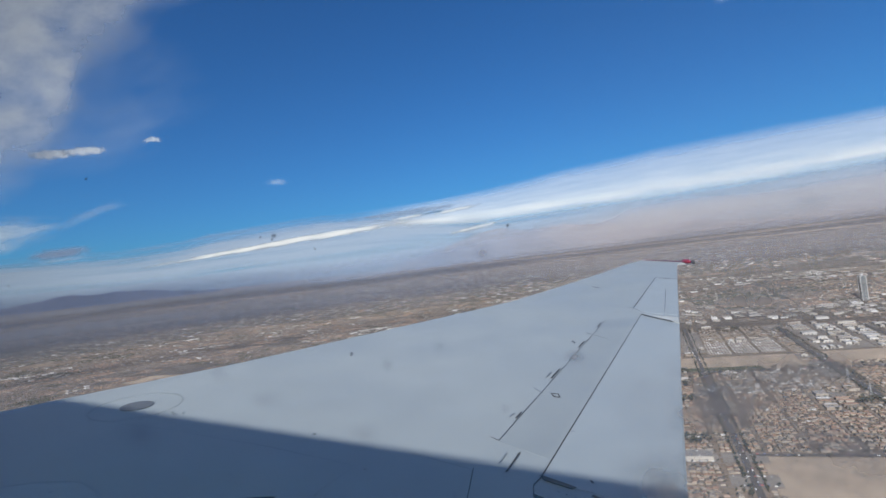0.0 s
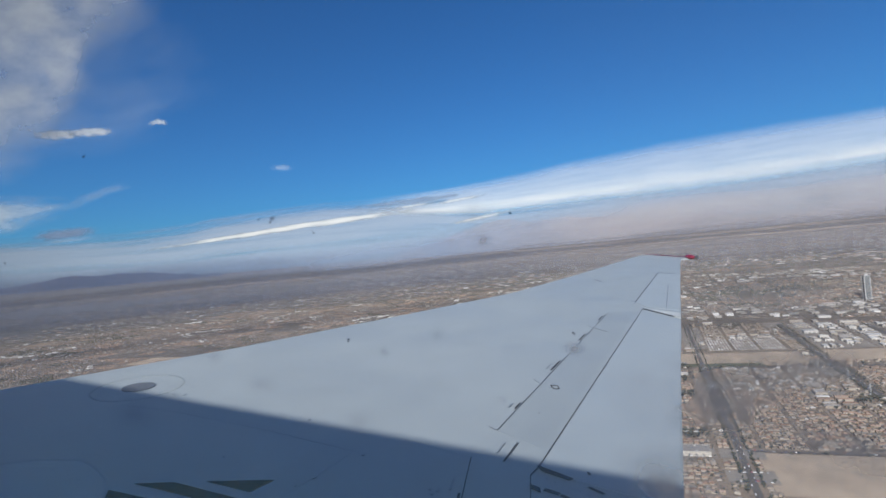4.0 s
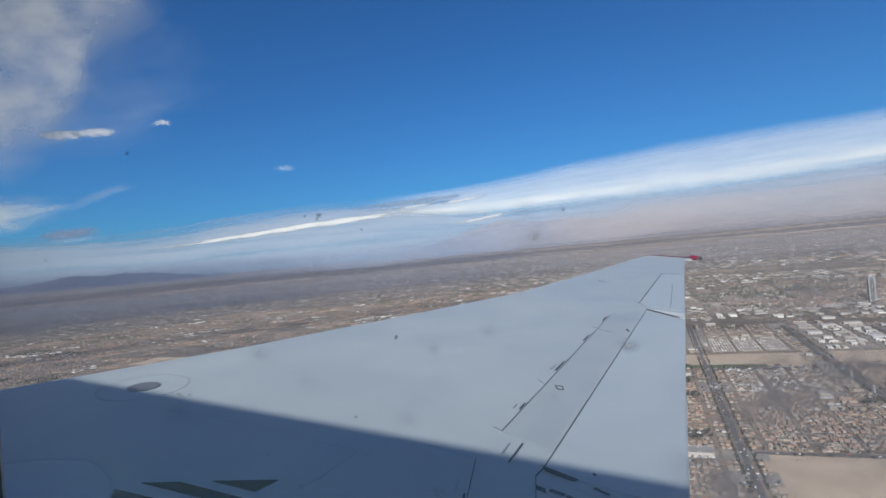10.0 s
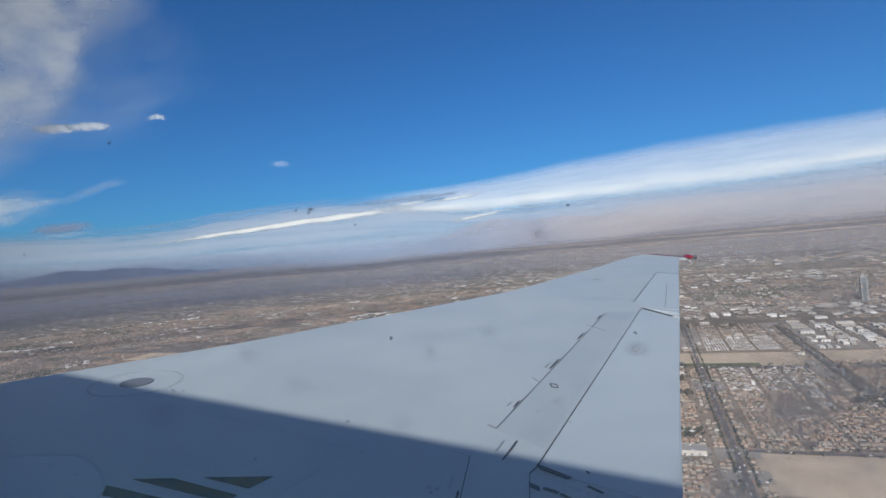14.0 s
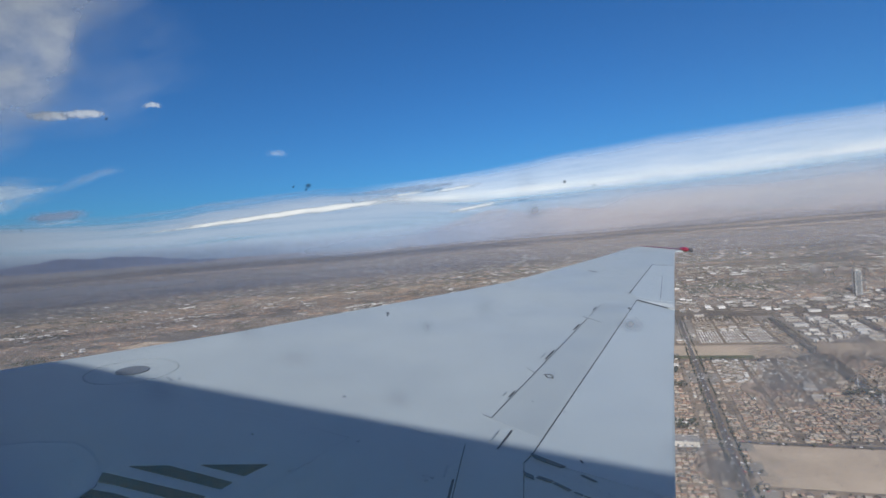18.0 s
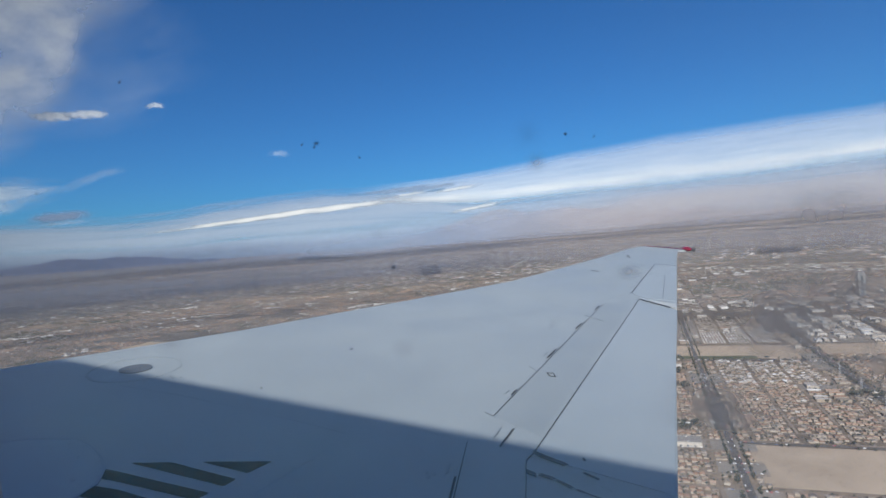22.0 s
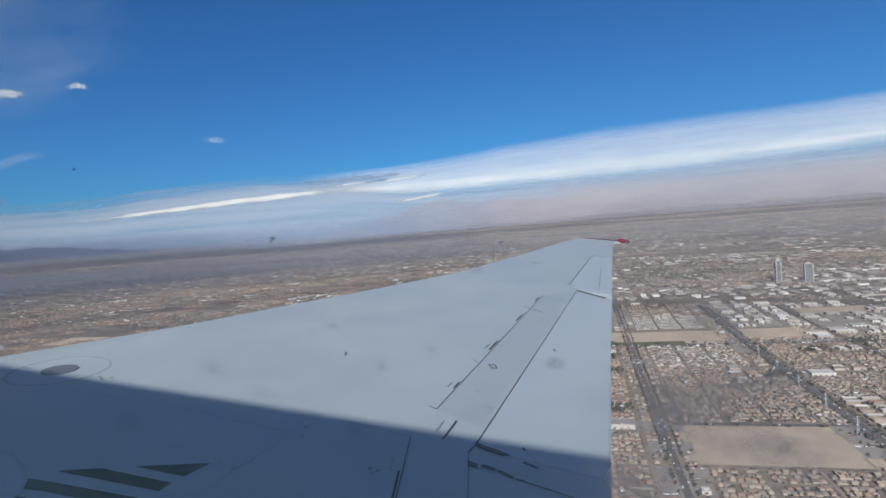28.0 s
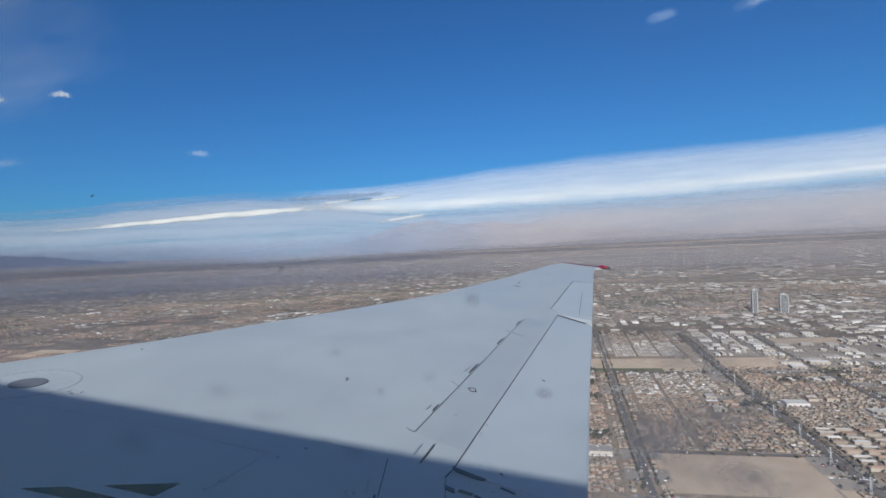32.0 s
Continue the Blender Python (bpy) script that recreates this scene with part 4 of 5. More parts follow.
CELL_P, CELL_Q = 80.0, 52.0
for i in range(-12, 36):
    for j in range(8, 52):
        p0, q0 = i * CELL_P, j * CELL_Q
        x, y = town(p0 + CELL_P / 2, q0 + CELL_Q / 2)
        if not seen(x, y):
            continue
        r = math.hypot(x, y)
        big = noise.noise((i * 0.13, j * 0.13, 3.1))
        pick = FAR_MIX[int((rng.random() * 0.55 + (big + 0.7) * 0.33) * len(FAR_MIX)) % len(FAR_MIX)]
        kind = district_at(p0 + CELL_P / 2, q0 + CELL_Q / 2, pick)
        if kind in ("house", "clay") and r > 1200:
            kind = rng.choices((kind, "shed", "apartment", "sparse", "green"), (74, 10 if x > 0 else 3, 5, 6, 7))[0]
        lanes = kind not in ("lot", "green", "sparse")
        if lanes and rng.random() < (0.9 if r < 2500 else 0.45):
            lane_bag.add(*sheet(p0, q0, p0 + CELL_P, q0 + 5.5, 0.55, 50))
            if rng.random() < 0.5:
                lane_bag.add(*sheet(p0, q0 + 5.5, p0 + 5, q0 + CELL_Q, 0.60, 50))
        if kind in ("house", "clay", "tan", "sparse", "rows"):
            near = r < 2500
            sp, rows = (10.0, (q0 + 13, q0 + 28, q0 + 43)) if near else (14.0, (q0 + 15, q0 + 37))
            for a in np.arange(p0 + 8, p0 + CELL_P - 6, sp):
                for b in rows:
                    hp, hq = a + rng.uniform(-1.4, 1.4) + sp / 3, b + rng.uniform(-1.2, 1.2) + 2.0 * math.sin(a * 0.03 + j)
                    if rng.random() < (0.8 if kind == "sparse" else 0.17) or on_road(hp, hq, 8) or district_at(hp, hq, "") == "lot":
                        continue
                    bag = clay_bag if kind in ("clay",) and rng.random() < 0.6 or rng.random() < 0.08 else (white_bag if rng.random() < (0.5 if kind == "rows" else 0.07) else grey_bag)
                    if kind == "tan":
                        bag = clay_bag if rng.random() < 0.4 else grey_bag
                    f = 1.0 if near else 0.95
                    put_house(hp, hq, rng.uniform(6.6, 9.0) * f, rng.uniform(7.0, 10.5) * f, rng.choice((2.6, 2.8, 3.0, 4.2)), bag, rng.choice((0.0, 0.0, math.pi / 2)))
                    for _ in range(rng.choice((0, 1, 1, 2)) if near else rng.choice((0, 1, 1, 2))):
                        grow_tree(*town(hp + rng.uniform(-6, 6), hq + rng.choice((-1, 1)) * rng.uniform(5.5, 8)), rng.uniform(3.0, 6) * (1.0 if near else 1.5))
        elif kind == "shed":
            yard_bag.add(*sheet(p0 + 6, q0 + 7, p0 + CELL_P, q0 + CELL_Q, 0.40, 50))
            cuts = rng.choice((1, 1, 2, 3)) if r < 3400 else 1
            if rng.random() < 0.12:
                continue
            w = (CELL_P - 16) / cuts
            for k in range(cuts):
                if rng.random() < 0.12:
                    continue
                d = rng.uniform(CELL_Q - 18, CELL_Q - 13) if rng.random() < 0.35 else rng.uniform(14, CELL_Q - 18)
                hp, hq = p0 + 11 + w * (k + 0.5), q0 + 12 + d / 2 + rng.uniform(0, CELL_Q - 18 - d)
                if not on_road(hp, hq, 16):
                    put_shed(hp + rng.uniform(-2, 2), hq, w - rng.uniform(2, 0.45 * w), d, rng.uniform(5, 10))
            for _ in range(6):
                grow_tree(*town(p0 + rng.uniform(6, CELL_P), q0 + rng.choice((9, CELL_Q - 3)) + rng.uniform(-2, 2)), rng.uniform(3, 7))
            for _ in range(14 if r < 2000 else 4):
                cx, cy = town(p0 + rng.uniform(8, CELL_P - 3), q0 + rng.choice((10, CELL_Q - 4)) + rng.uniform(-2, 2))
                v, f = bar(-2.2, -0.9, 0.3, 2.2, 0.9, 1.4)
                car_bag.add(turned(cx, cy, lie(cx, cy) + 0.4, YAW + rng.choice((0, 1.5708)), v), f)
        elif kind == "trailer":
            for a in np.arange(p0 + 6, p0 + CELL_P - 2, 9.0):
                for b in (q0 + 18, q0 + 38):
                    if not on_road(a, b, 8):
                        put_house(a, b, 15.0, 4.6, 2.8, white_bag, math.pi / 2)
        elif kind == "apartment":
            for a in (p0 + 21, p0 + 59):
                for b in (q0 + 17, q0 + 39):
                    if not on_road(a, b, 14) and rng.random() < 0.93:
                        put_house(a, b, rng.uniform(24, 31), rng.uniform(9, 12), 6.2, rng.choice((white_bag, white_bag, grey_bag, clay_bag)))
                        for _ in range(4):
                            grow_tree(*town(a + rng.uniform(-18, 18), b + rng.choice((-1, 1)) * rng.uniform(9, 12)), rng.uniform(4, 8))
        elif kind == "green":
            for _ in range(34):
                grow_tree(*town(p0 + rng.uniform(0, CELL_P), q0 + rng.uniform(0, CELL_Q)), rng.uniform(6, 12))
            for _ in range(5):
                put_house(p0 + rng.uniform(8, CELL_P - 8), q0 + rng.uniform(8, CELL_Q - 8), 12, 9, 3, rng.choice((white_bag, grey_bag)))
        elif kind == "lot":
            for _ in range(4):
                grow_tree(*town(p0 + rng.uniform(0, CELL_P), q0 + rng.uniform(0, CELL_Q)), rng.uniform(1.0, 2.5))
# roadside trees and traffic
for p0, q0, p1, q1 in ROADS:
    tall = q1 - q0 > p1 - p0
    length = (q1 - q0) if tall else (p1 - p0)
    for k in range(int(length / 9)):
        s = k * 9.0 + rng.uniform(0, 6)
        for side in (-6, 6):
            p, q = ((p0 + p1) / 2 + side * 2.2, q0 + s) if tall else (p0 + s, (q0 + q1) / 2 + side * 2.2)
            x, y = town(p, q)
            if seen(x, y) and rng.random() < (0.7 if q0 == 608 else 0.3):
                grow_tree(x, y, rng.uniform(5, 10))
        if rng.random() < 0.4:
            p, q = ((p0 + p1) / 2 + rng.choice((-4, 4)), q0 + s) if tall else (p0 + s, (q0 + q1) / 2 + rng.choice((-3, 3)))
            x, y = town(p, q)
            if seen(x, y) and math.hypot(x, y) < 2200:
                v, f = bar(-2.2, -0.9, 0.3, 2.2, 0.9, 1.5)
                car_bag.add(turned(x, y, lie(x, y) + 1.0, YAW + (1.5708 if tall else 0), v), f)

lane_bag.put("side_streets", STREET, "grid of narrow grey residential streets", "street", "structure")
yard_bag.put("paved_yards", CONCRETE, "pale paved yards round the industrial sheds", "paving", "structure")
walls_bag.put("house_walls", WALLS, "beige stucco walls of many small houses", "houses")
grey_bag.put("house_roofs_grey", ROOF_GREY, "grey and brown shingle roofs of many houses", "houses")
clay_bag.put("house_roofs_clay", ROOF_CLAY, "reddish clay tile roofs of many houses", "houses")
white_bag.put("flat_roofs_white", ROOF_WHITE, "white and grey flat roofs of far buildings", "buildings")
far_wall_bag.put("far_building_walls", WALLS, "pale walls of far low commercial buildings", "buildings")
leaf_bag.put("town_trees", LEAF, "dull green street and garden trees", "trees")
car_bag.put("parked_cars", CARS, "small parked and waiting cars of mixed colours", "cars")

# ---------------------------------------------------------------- the far town
far_pale, far_brown, far_clay, far_leaf, far_lane = Bag(), Bag(), Bag(), Bag(), Bag()
afield = random.Random(31)


def plan_of(x, y):
    return GP.x * x + GP.y * y, GQ.x * x + GQ.y * y


def afar_sheet(p0, q0, p1, q1, lift, step=110.0):
    """A patch of ground cover in true town coordinates, laid into the drawn-in valley."""
    np_, nq = max(1, int(abs(p1 - p0) / step)), max(1, int(abs(q1 - q0) / step))
    verts, faces = [], []
    for i in range(np_ + 1):
        for j in range(nq + 1):
            x, y = town(p0 + (p1 - p0) * i / np_, q0 + (q1 - q0) * j / nq)
            verts.append((x, y))
    for i in range(np_):
        for j in range(nq):
            a = i * (nq + 1) + j
            quad = (a, a + nq + 1, a + nq + 2, a + 1)
            if all(beyond(*verts[v]) for v in quad):
                faces.append(quad)
    used = sorted({v for f in faces for v in f})
    at = {v: k for k, v in enumerate(used)}
    out = []
    for v in used:
        x, y, z = afar(*verts[v])
        out.append((x, y, z + lift))
    return out, [tuple(at[v] for v in f) for f in faces]


def beyond(x, y):
    """Part of the plan that only the far town fills."""
    a, d = math.atan2(x, y), math.hypot(x, y)
    return y > 0 and abs(a) < radians(50) and (d > 2760 if a > 0.17 else d > 1750) and d < 400000


def far_box(p, q, w, d, h, bag, rise=0.0, turn=0.0):
    c, s = math.cos(turn), math.sin(turn)
    pts = []
    for a, b, z in ((-1, -1, -1.5), (1, -1, -1.5), (1, 1, -1.5), (-1, 1, -1.5), (-1, -1, h), (1, -1, h), (1, 1, h), (-1, 1, h)):
        a, b = a * w / 2, b * d / 2
        pts.append(afar(*town(p + c * a - s * b, q + s * a + c * b), z))
    faces = [(0, 1, 5, 4), (1, 2, 6, 5), (2, 3, 7, 6), (3, 0, 4, 7)]
    if rise:
        e = max(0.0, w - d) / 2
        pts += [afar(*town(p - c * e, q - s * e), h + rise), afar(*town(p + c * e, q + s * e), h + rise)]
        faces += [(4, 5, 9, 8), (6, 7, 8, 9), (5, 6, 9), (7, 4, 8)]
    else:
        faces.append((4, 5, 6, 7))
    bag.add(pts, faces)


def far_clump(p, q, w, d, h):
    """A tree, or a row of them, as one jagged mound of leaves."""
    u = afield.uniform
    ring = [(math.cos(k * 1.2566) * w * u(0.35, 0.6), math.sin(k * 1.2566) * d * u(0.35, 0.6)) for k in range(5)]
    pts = [afar(*town(p + a, q + b), h * u(0.1, 0.4)) for a, b in ring] + [afar(*town(p + w * u(-0.2, 0.2), q), h)]
    far_leaf.add(pts, [(k, (k + 1) % 5, 5) for k in range(5)])


def far_kind(p, q):
    """What a block of the far town holds, in broad tracts."""
    x, y = town(p, q)
    a = math.degrees(math.atan2(x, y))
    if math.hypot(x, y) < 4300 and -34 < a < -16 and noise.noise((p * 0.0011, q * 0.0017, 5.0)) > -0.12:
        return "bare" if afield.random() < 0.7 else "clay"
    big = noise.noise((p * 0.0009, q * 0.0009, 3.1)) + 0.35 * noise.noise((p * 0.003, q * 0.003, 9.1)) + (0.30 if a > 5 else 0.0)
    if big > 0.27:
        return "shed" if afield.random() < (0.6 if a > -10 else 0.3) else "house"
    if big < -0.42:
        return "bare" if afield.random() < 0.75 else "house"
    if big < -0.22:
        return "green" if afield.random() < 0.6 else "house"
    return afield.choices(("house", "clay", "shed", "green"), (60, 20, 8, 12))[0]


BLOCK_P, BLOCK_Q = 118.0, 92.0
for i in range(-64, 64):
    for j in range(0, 66):
        p0, q0 = i * BLOCK_P, j * BLOCK_Q
        x, y = town(p0 + BLOCK_P / 2, q0 + BLOCK_Q / 2)
        d = math.hypot(x, y)
        if not beyond(x, y) or d > 5600 or abs(math.atan2(x, y)) > radians(46):
            continue
        if math.degrees(math.atan2(x, y)) > -8 and math.atan2(x, y) < 0.17 and d < 2900:
            continue
        kind = far_kind(p0, q0)
        u = afield.uniform
        if kind in ("house", "clay"):
            far_lane.add(*afar_sheet(p0, q0, p0 + BLOCK_P, q0 + 7, 0.7))
            small = x < 0
            for b in ((q0 + 14, q0 + 27, q0 + 42, q0 + 56, q0 + 70, q0 + 83) if small else (q0 + 16, q0 + 34, q0 + 56, q0 + 76)):
                for k in range(11 if small else 9):
                    p, q = p0 + 6 + (10.2 if small else 12.4) * k + u(-2, 2), b + u(-2, 2)
                    if afield.random() < 0.2:
                        continue
                    bag = far_clay if afield.random() < (0.5 if kind == "clay" else 0.06) else far_pale if afield.random() < (0.06 if small else 0.13) else far_brown
                    far_box(p, q, u(6, 8.5) if small else u(7, 11), u(6, 10) if small else u(8, 12), 3.0, bag, u(1.2, 2.0), afield.choice((0.0, 1.5708)))
                    if afield.random() < (0.4 if small else 0.55):
                        far_clump(p + u(-6, 6), q + afield.choice((-7, 7)), u(4, 7), u(4, 7), u(3, 6))
        elif kind == "shed":
            for a in ((0.5,), (0.27, 0.74), (0.2, 0.5, 0.8))[afield.randrange(3)]:
                for b in (0.27, 0.75):
                    if afield.random() < 0.75:
                        far_box(p0 + BLOCK_P * a, q0 + BLOCK_Q * b, u(20, 46) if x > 0 else u(12, 30), u(15, 34) if x > 0 else u(10, 22), u(5, 9), far_pale)
            for _ in range(7):
                far_clump(p0 + u(0, BLOCK_P), q0 + afield.choice((4, 46, 88)) + u(-3, 3), u(6, 16), u(5, 8), u(4, 7))
        elif kind == "green":
            for _ in range(30):
                far_clump(p0 + u(0, BLOCK_P), q0 + u(0, BLOCK_Q), u(8, 17), u(7, 13), u(5, 10))
            for _ in range(6):
                far_box(p0 + u(8, 110), q0 + u(8, 84), u(10, 18), u(9, 14), 3.4, afield.choice((far_brown, far_pale)), 1.6)
        else:
            for _ in range(9):
                far_clump(p0 + u(0, BLOCK_P), q0 + u(0, BLOCK_Q), u(3, 7), u(3, 6), u(1.5, 3))
# out towards the horizon: rows of roofs, large flat roofs and lines of trees
for _ in range(25000):
    a, dip = radians(afield.uniform(-46, 46)), radians(afield.choice((0.36, 0.6, 1.1)) + 3.2 * afield.random() ** 1.25)
    d = 400.0 / math.tan(dip)
    p, q = plan_of(d * math.sin(a), d * math.cos(a))
    big = noise.noise((p * 0.0006, q * 0.0006, 3.1)) + 0.4 * noise.noise((p * 0.002, q * 0.002, 9.1))
    u, grow = afield.uniform, (0.75 if a > 0.0 else 0.55) + min(d, 45000.0) / 22000.0
    pick = afield.random()
    if big < -0.25 and pick < 0.75 or d > 26000 and pick > 0.60:
        continue
    if pick < (0.20 if a > 0.1 and d < 14000 else 0.075 if a > -0.15 else 0.04) + (0.16 if a > -0.15 else 0.08) * max(0.0, big):
        far_box(p, q, u(20, 60) * grow, u(16, 40) * grow, u(4, 8) * grow, far_pale)
    elif pick < 0.42:
        far_box(p, q, u(25, 90) * grow, u(12, 20) * grow, 4.5 * grow, far_clay if afield.random() < 0.10 else far_brown, 2.0)
    else:
        far_clump(p, q, u(30, 110) * grow, u(12, 40) * grow, u(5, 9) * grow)

# denser quarters half-way to the horizon
for _ in range(9000):
    a, dip = radians(afield.uniform(-40, 46)), radians(afield.uniform(0.55, 2.3))
    d = 400.0 / math.tan(dip)
    p, q = plan_of(d * math.sin(a), d * math.cos(a))
    u, grow, pick = afield.uniform, 0.5 + d / 26000.0, afield.random()
    if noise.noise((p * 0.0005, q * 0.0005, 7.7)) + 0.35 * noise.noise((p * 0.0016, q * 0.0016, 1.3)) < -0.05:
        continue
    if pick < (0.24 if a > -0.1 else 0.10):
        far_box(p, q, u(18, 60) * grow, u(16, 36) * grow, u(5, 9) * grow, far_pale)
    elif pick < 0.5:
        far_box(p, q, u(25, 80) * grow, u(12, 22) * grow, 5 * grow, far_brown, 2.0)
    else:
        far_clump(p, q, u(40, 150) * grow, u(14, 36) * grow, u(7, 12) * grow)

far_lane.put("far_streets", STREET, "narrow pale streets between the far houses", "street", "structure")
far_pale.put("far_pale_roofs", ROOF_FAR, "pale flat roofs and walls of many far buildings", "buildings")
far_brown.put("far_brown_roofs", ROOF_DULL, "brown and grey roofs of many far houses", "houses")
far_clay.put("far_clay_roofs", ROOF_CLAY, "reddish tile roofs of many far houses", "houses")
far_leaf.put("far_trees", LEAF, "dull dark trees among the far houses", "trees")
# arterial roads of the far grid
for p in (-6400, -4800, -3268, -1988, -788, 121, 459, 731, 1451, 2250, 3060, 4700, 6300):
    tagged(new("road", mesh_of("road", *afar_sheet(p - 11, 1700, p + 11, 12500, 1.3), ASPHALT)), "straight far arterial road towards the horizon", "road", kind="structure")
for q in (1836, 2731, 3884, 4972, 6500, 8100, 9700):
    tagged(new("road", mesh_of("road", *afar_sheet(-9000, q - 12, 9000, q + 12, 1.2), ASPHALT)), "straight far arterial road across the valley", "road", kind="structure")


def far_strip(az0, az1, dip0, dip1, lift):
    """A ragged streak of land close to the horizon, by azimuth and dip in degrees."""
    n, verts, faces = 90, [], []
    for i in range(n + 1):
        a = radians(az0 + (az1 - az0) * i / n)
        wide = math.sin(math.pi * i / n) ** 0.35
        mid, half = (dip0 + dip1) / 2 + 0.10 * noise.noise((az0 + i * 0.11, dip0, 1.0)), (dip1 - dip0) / 2 * wide * (1.0 + 0.7 * noise.noise((i * 0.21, dip1, az0)))
        for k in range(5):
            d = 400.0 / math.tan(radians(max(0.05, mid - half + half * 0.5 * k)))
            x, y, z = afar(d * math.sin(a), d * math.cos(a))
            verts.append((x, y, z + lift))
    for i in range(n):
        for k in range(4):
            a = i * 5 + k
            faces.append((a, a + 1, a + 6, a + 5))
    return verts, faces


for k, (az0, az1, dip0, dip1, cover) in enumerate(((-12, 50, 0.06, 0.14, SCRUB), (-14, 6, 0.40, 0.60, HAZED_LAND), (3, 50, 0.16, 0.34, BARE), (25, 50, 0.42, 0.50, SCRUB), (-6, 9, 1.05, 1.12, SCRUB), (7, 50, 0.66, 0.78, BARE), (30, 47, 0.80, 0.88, SCRUB),
                                                  (14, 34, 1.25, 1.45, HAZED_LAND), (-52, -9, 0.03, 0.60, HAZED_LAND), (-30, -12, 1.0, 1.15, SCRUB), (-44, -24, 1.5, 2.1, HAZED_LAND), (26, 48, 1.78, 1.9, SCRUB))):
    text = {"bare_sand": "pale sandy streak of land under the horizon", "scrub_soil": "dry brown streak of far desert", "hazed_scrubland": "dark streak of far scrubland, greyed as by haze"}[cover.name]
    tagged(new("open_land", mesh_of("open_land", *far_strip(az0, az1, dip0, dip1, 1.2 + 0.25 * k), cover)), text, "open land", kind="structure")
# open land: azimuth, true distance, width, depth, cover
TRACTS = [(-27, 3050, 520, 250, BARE), (-29, 2500, 900, 300, SCRUB), (-24, 3900, 1300, 420, SCRUB), (-33, 4700, 1500, 500, SCRUB), (-17, 5600, 1500, 500, SCRUB), (-35, 3300, 900, 260, SCRUB), (-20, 2750, 420, 170, SCRUB),
          (-6, 7800, 1900, 700, SCRUB), (4, 9800, 2600, 800, DARK_LAND), (-24, 9000, 2600, 900, DARK_LAND), (-12, 12500, 4200, 1600, DARK_LAND), (16, 11500, 4800, 1500, DARK_LAND), (31, 12500, 5200, 1700, DARK_LAND), (-34, 13500, 5000, 2500, DARK_LAND),
          (25, 6200, 1100, 330, SCRUB), (33, 4300, 620, 220, BARE), (20, 3700, 420, 160, BARE),
          (36, 7600, 1700, 500, SCRUB), (13, 6900, 900, 300, SCRUB), (-38, 7200, 1700, 600, DARK_LAND)]
for k, (a, d, w, h, cover) in enumerate(TRACTS):
    p, q = plan_of(d * math.sin(radians(a)), d * math.cos(radians(a)))
    text = {"bare_sand": "pale bare sandy land", "scrub_soil": "dry brown desert land", "dark_scrub": "dark scrub-covered land"}[cover.name]
    tagged(new("open_land", mesh_of("open_land", *afar_sheet(p - w / 2, q - h / 2, p + w / 2, q + h / 2, 0.5 + 0.02 * k, min(110.0, h / 3)), cover)), text, "open land", kind="structure")


# nearest houses and industrial sheds, each a thing of its own
bag_paint = {id(grey_bag): (ROOF_GREY, "brown grey shingle roof"), id(clay_bag): (ROOF_CLAY, "reddish clay tile roof"), id(white_bag): (ROOF_WHITE, "white roof")}
for x, y, z, yaw, body, bf, roof, rf, bag in placed_houses:
    m, text = bag_paint[id(bag)]
    h = new("house")
    h.matrix_world = Matrix.Translation((x, y, z)) @ Matrix.Rotation(yaw, 4, 'Z')
    tagged(h, "small beige stucco house with " + text, "house", "houses in the valley")
    part("wall", (body, bf), WALLS, h)
    part("roof", (roof, rf), m, h)
for x, y, z, w, d, h, body, bf, roof, rf, lip, lf in placed_sheds:
    s = new("industrial_shed")
    s.matrix_world = Matrix.Translation((x, y, z)) @ Matrix.Rotation(YAW, 4, 'Z')
    tagged(s, "low flat-roofed industrial shed with pale roof and parapet", "industrial building", "industrial sheds")
    part("wall", (body, bf), SHED_WALL, s)
    top = part("roof", (roof, rf), ROOF_SHED, s)
    part("parapet", (lip, lf), SHED_WALL, s)
    for _ in range(rng.choice((1, 2, 3))):
        a, b = rng.uniform(-w / 2 + 4, w / 2 - 4), rng.uniform(-d / 2 + 4, d / 2 - 4)
        part("roof_unit", bar(a - 1.5, b - 1.2, h - 0.7, a + 1.5, b + 1.2, h + 1.2), UNIT, top)
    for k in range(int(w / 12)):
        a = -w / 2 + 6 + 12 * k
        part("loading_door", bar(a - 2, -d / 2 - 0.12, 0.0, a + 2, -d / 2 - 0.02, 4.0), GAP, s)


def tower(p, q, w, d, floors, turn=0.0):
    """A slab tower: glass core, floor bands, end piers, flat cap."""
    x, y = town(p, q)
    t = new("office_tower")
    t.matrix_world = Matrix.Translation((x, y, lie(x, y))) @ Matrix.Rotation(YAW + turn, 4, 'Z')
    tagged(t, "tall slab tower with pale piers and dark glass bands", "tower building")
    h = floors * 3.6
    part("core", bar(-w / 2, -d / 2, -2, w / 2, d / 2, h), GLASS, t)
    for k in range(floors):
        part("floor_band", bar(-w / 2 - 0.3, -d / 2 - 0.3, k * 3.6 - 0.2, w / 2 + 0.3, d / 2 + 0.3, k * 3.6 + 1.1), TOWER, t)
    for sx in (-1, 1):
        for sy in (-1, 1):
            part("pier", bar(sx * w / 2 - 1.8, sy * d / 2 - 1.8, -2, sx * w / 2 + 1.8, sy * d / 2 + 1.8, h + 1), TOWER, t)
    part("cap", bar(-w / 2 - 0.6, -d / 2 - 0.6, h, w / 2 + 0.6, d / 2 + 0.6, h + 3), TOWER, t)
    part("plant_room", bar(-w / 5, -d / 5, h + 3, w / 5, d / 5, h + 7), UNIT, t)


tower(890, 2975, 22, 30, 30)
tower(1010, 2950, 34, 24, 24)


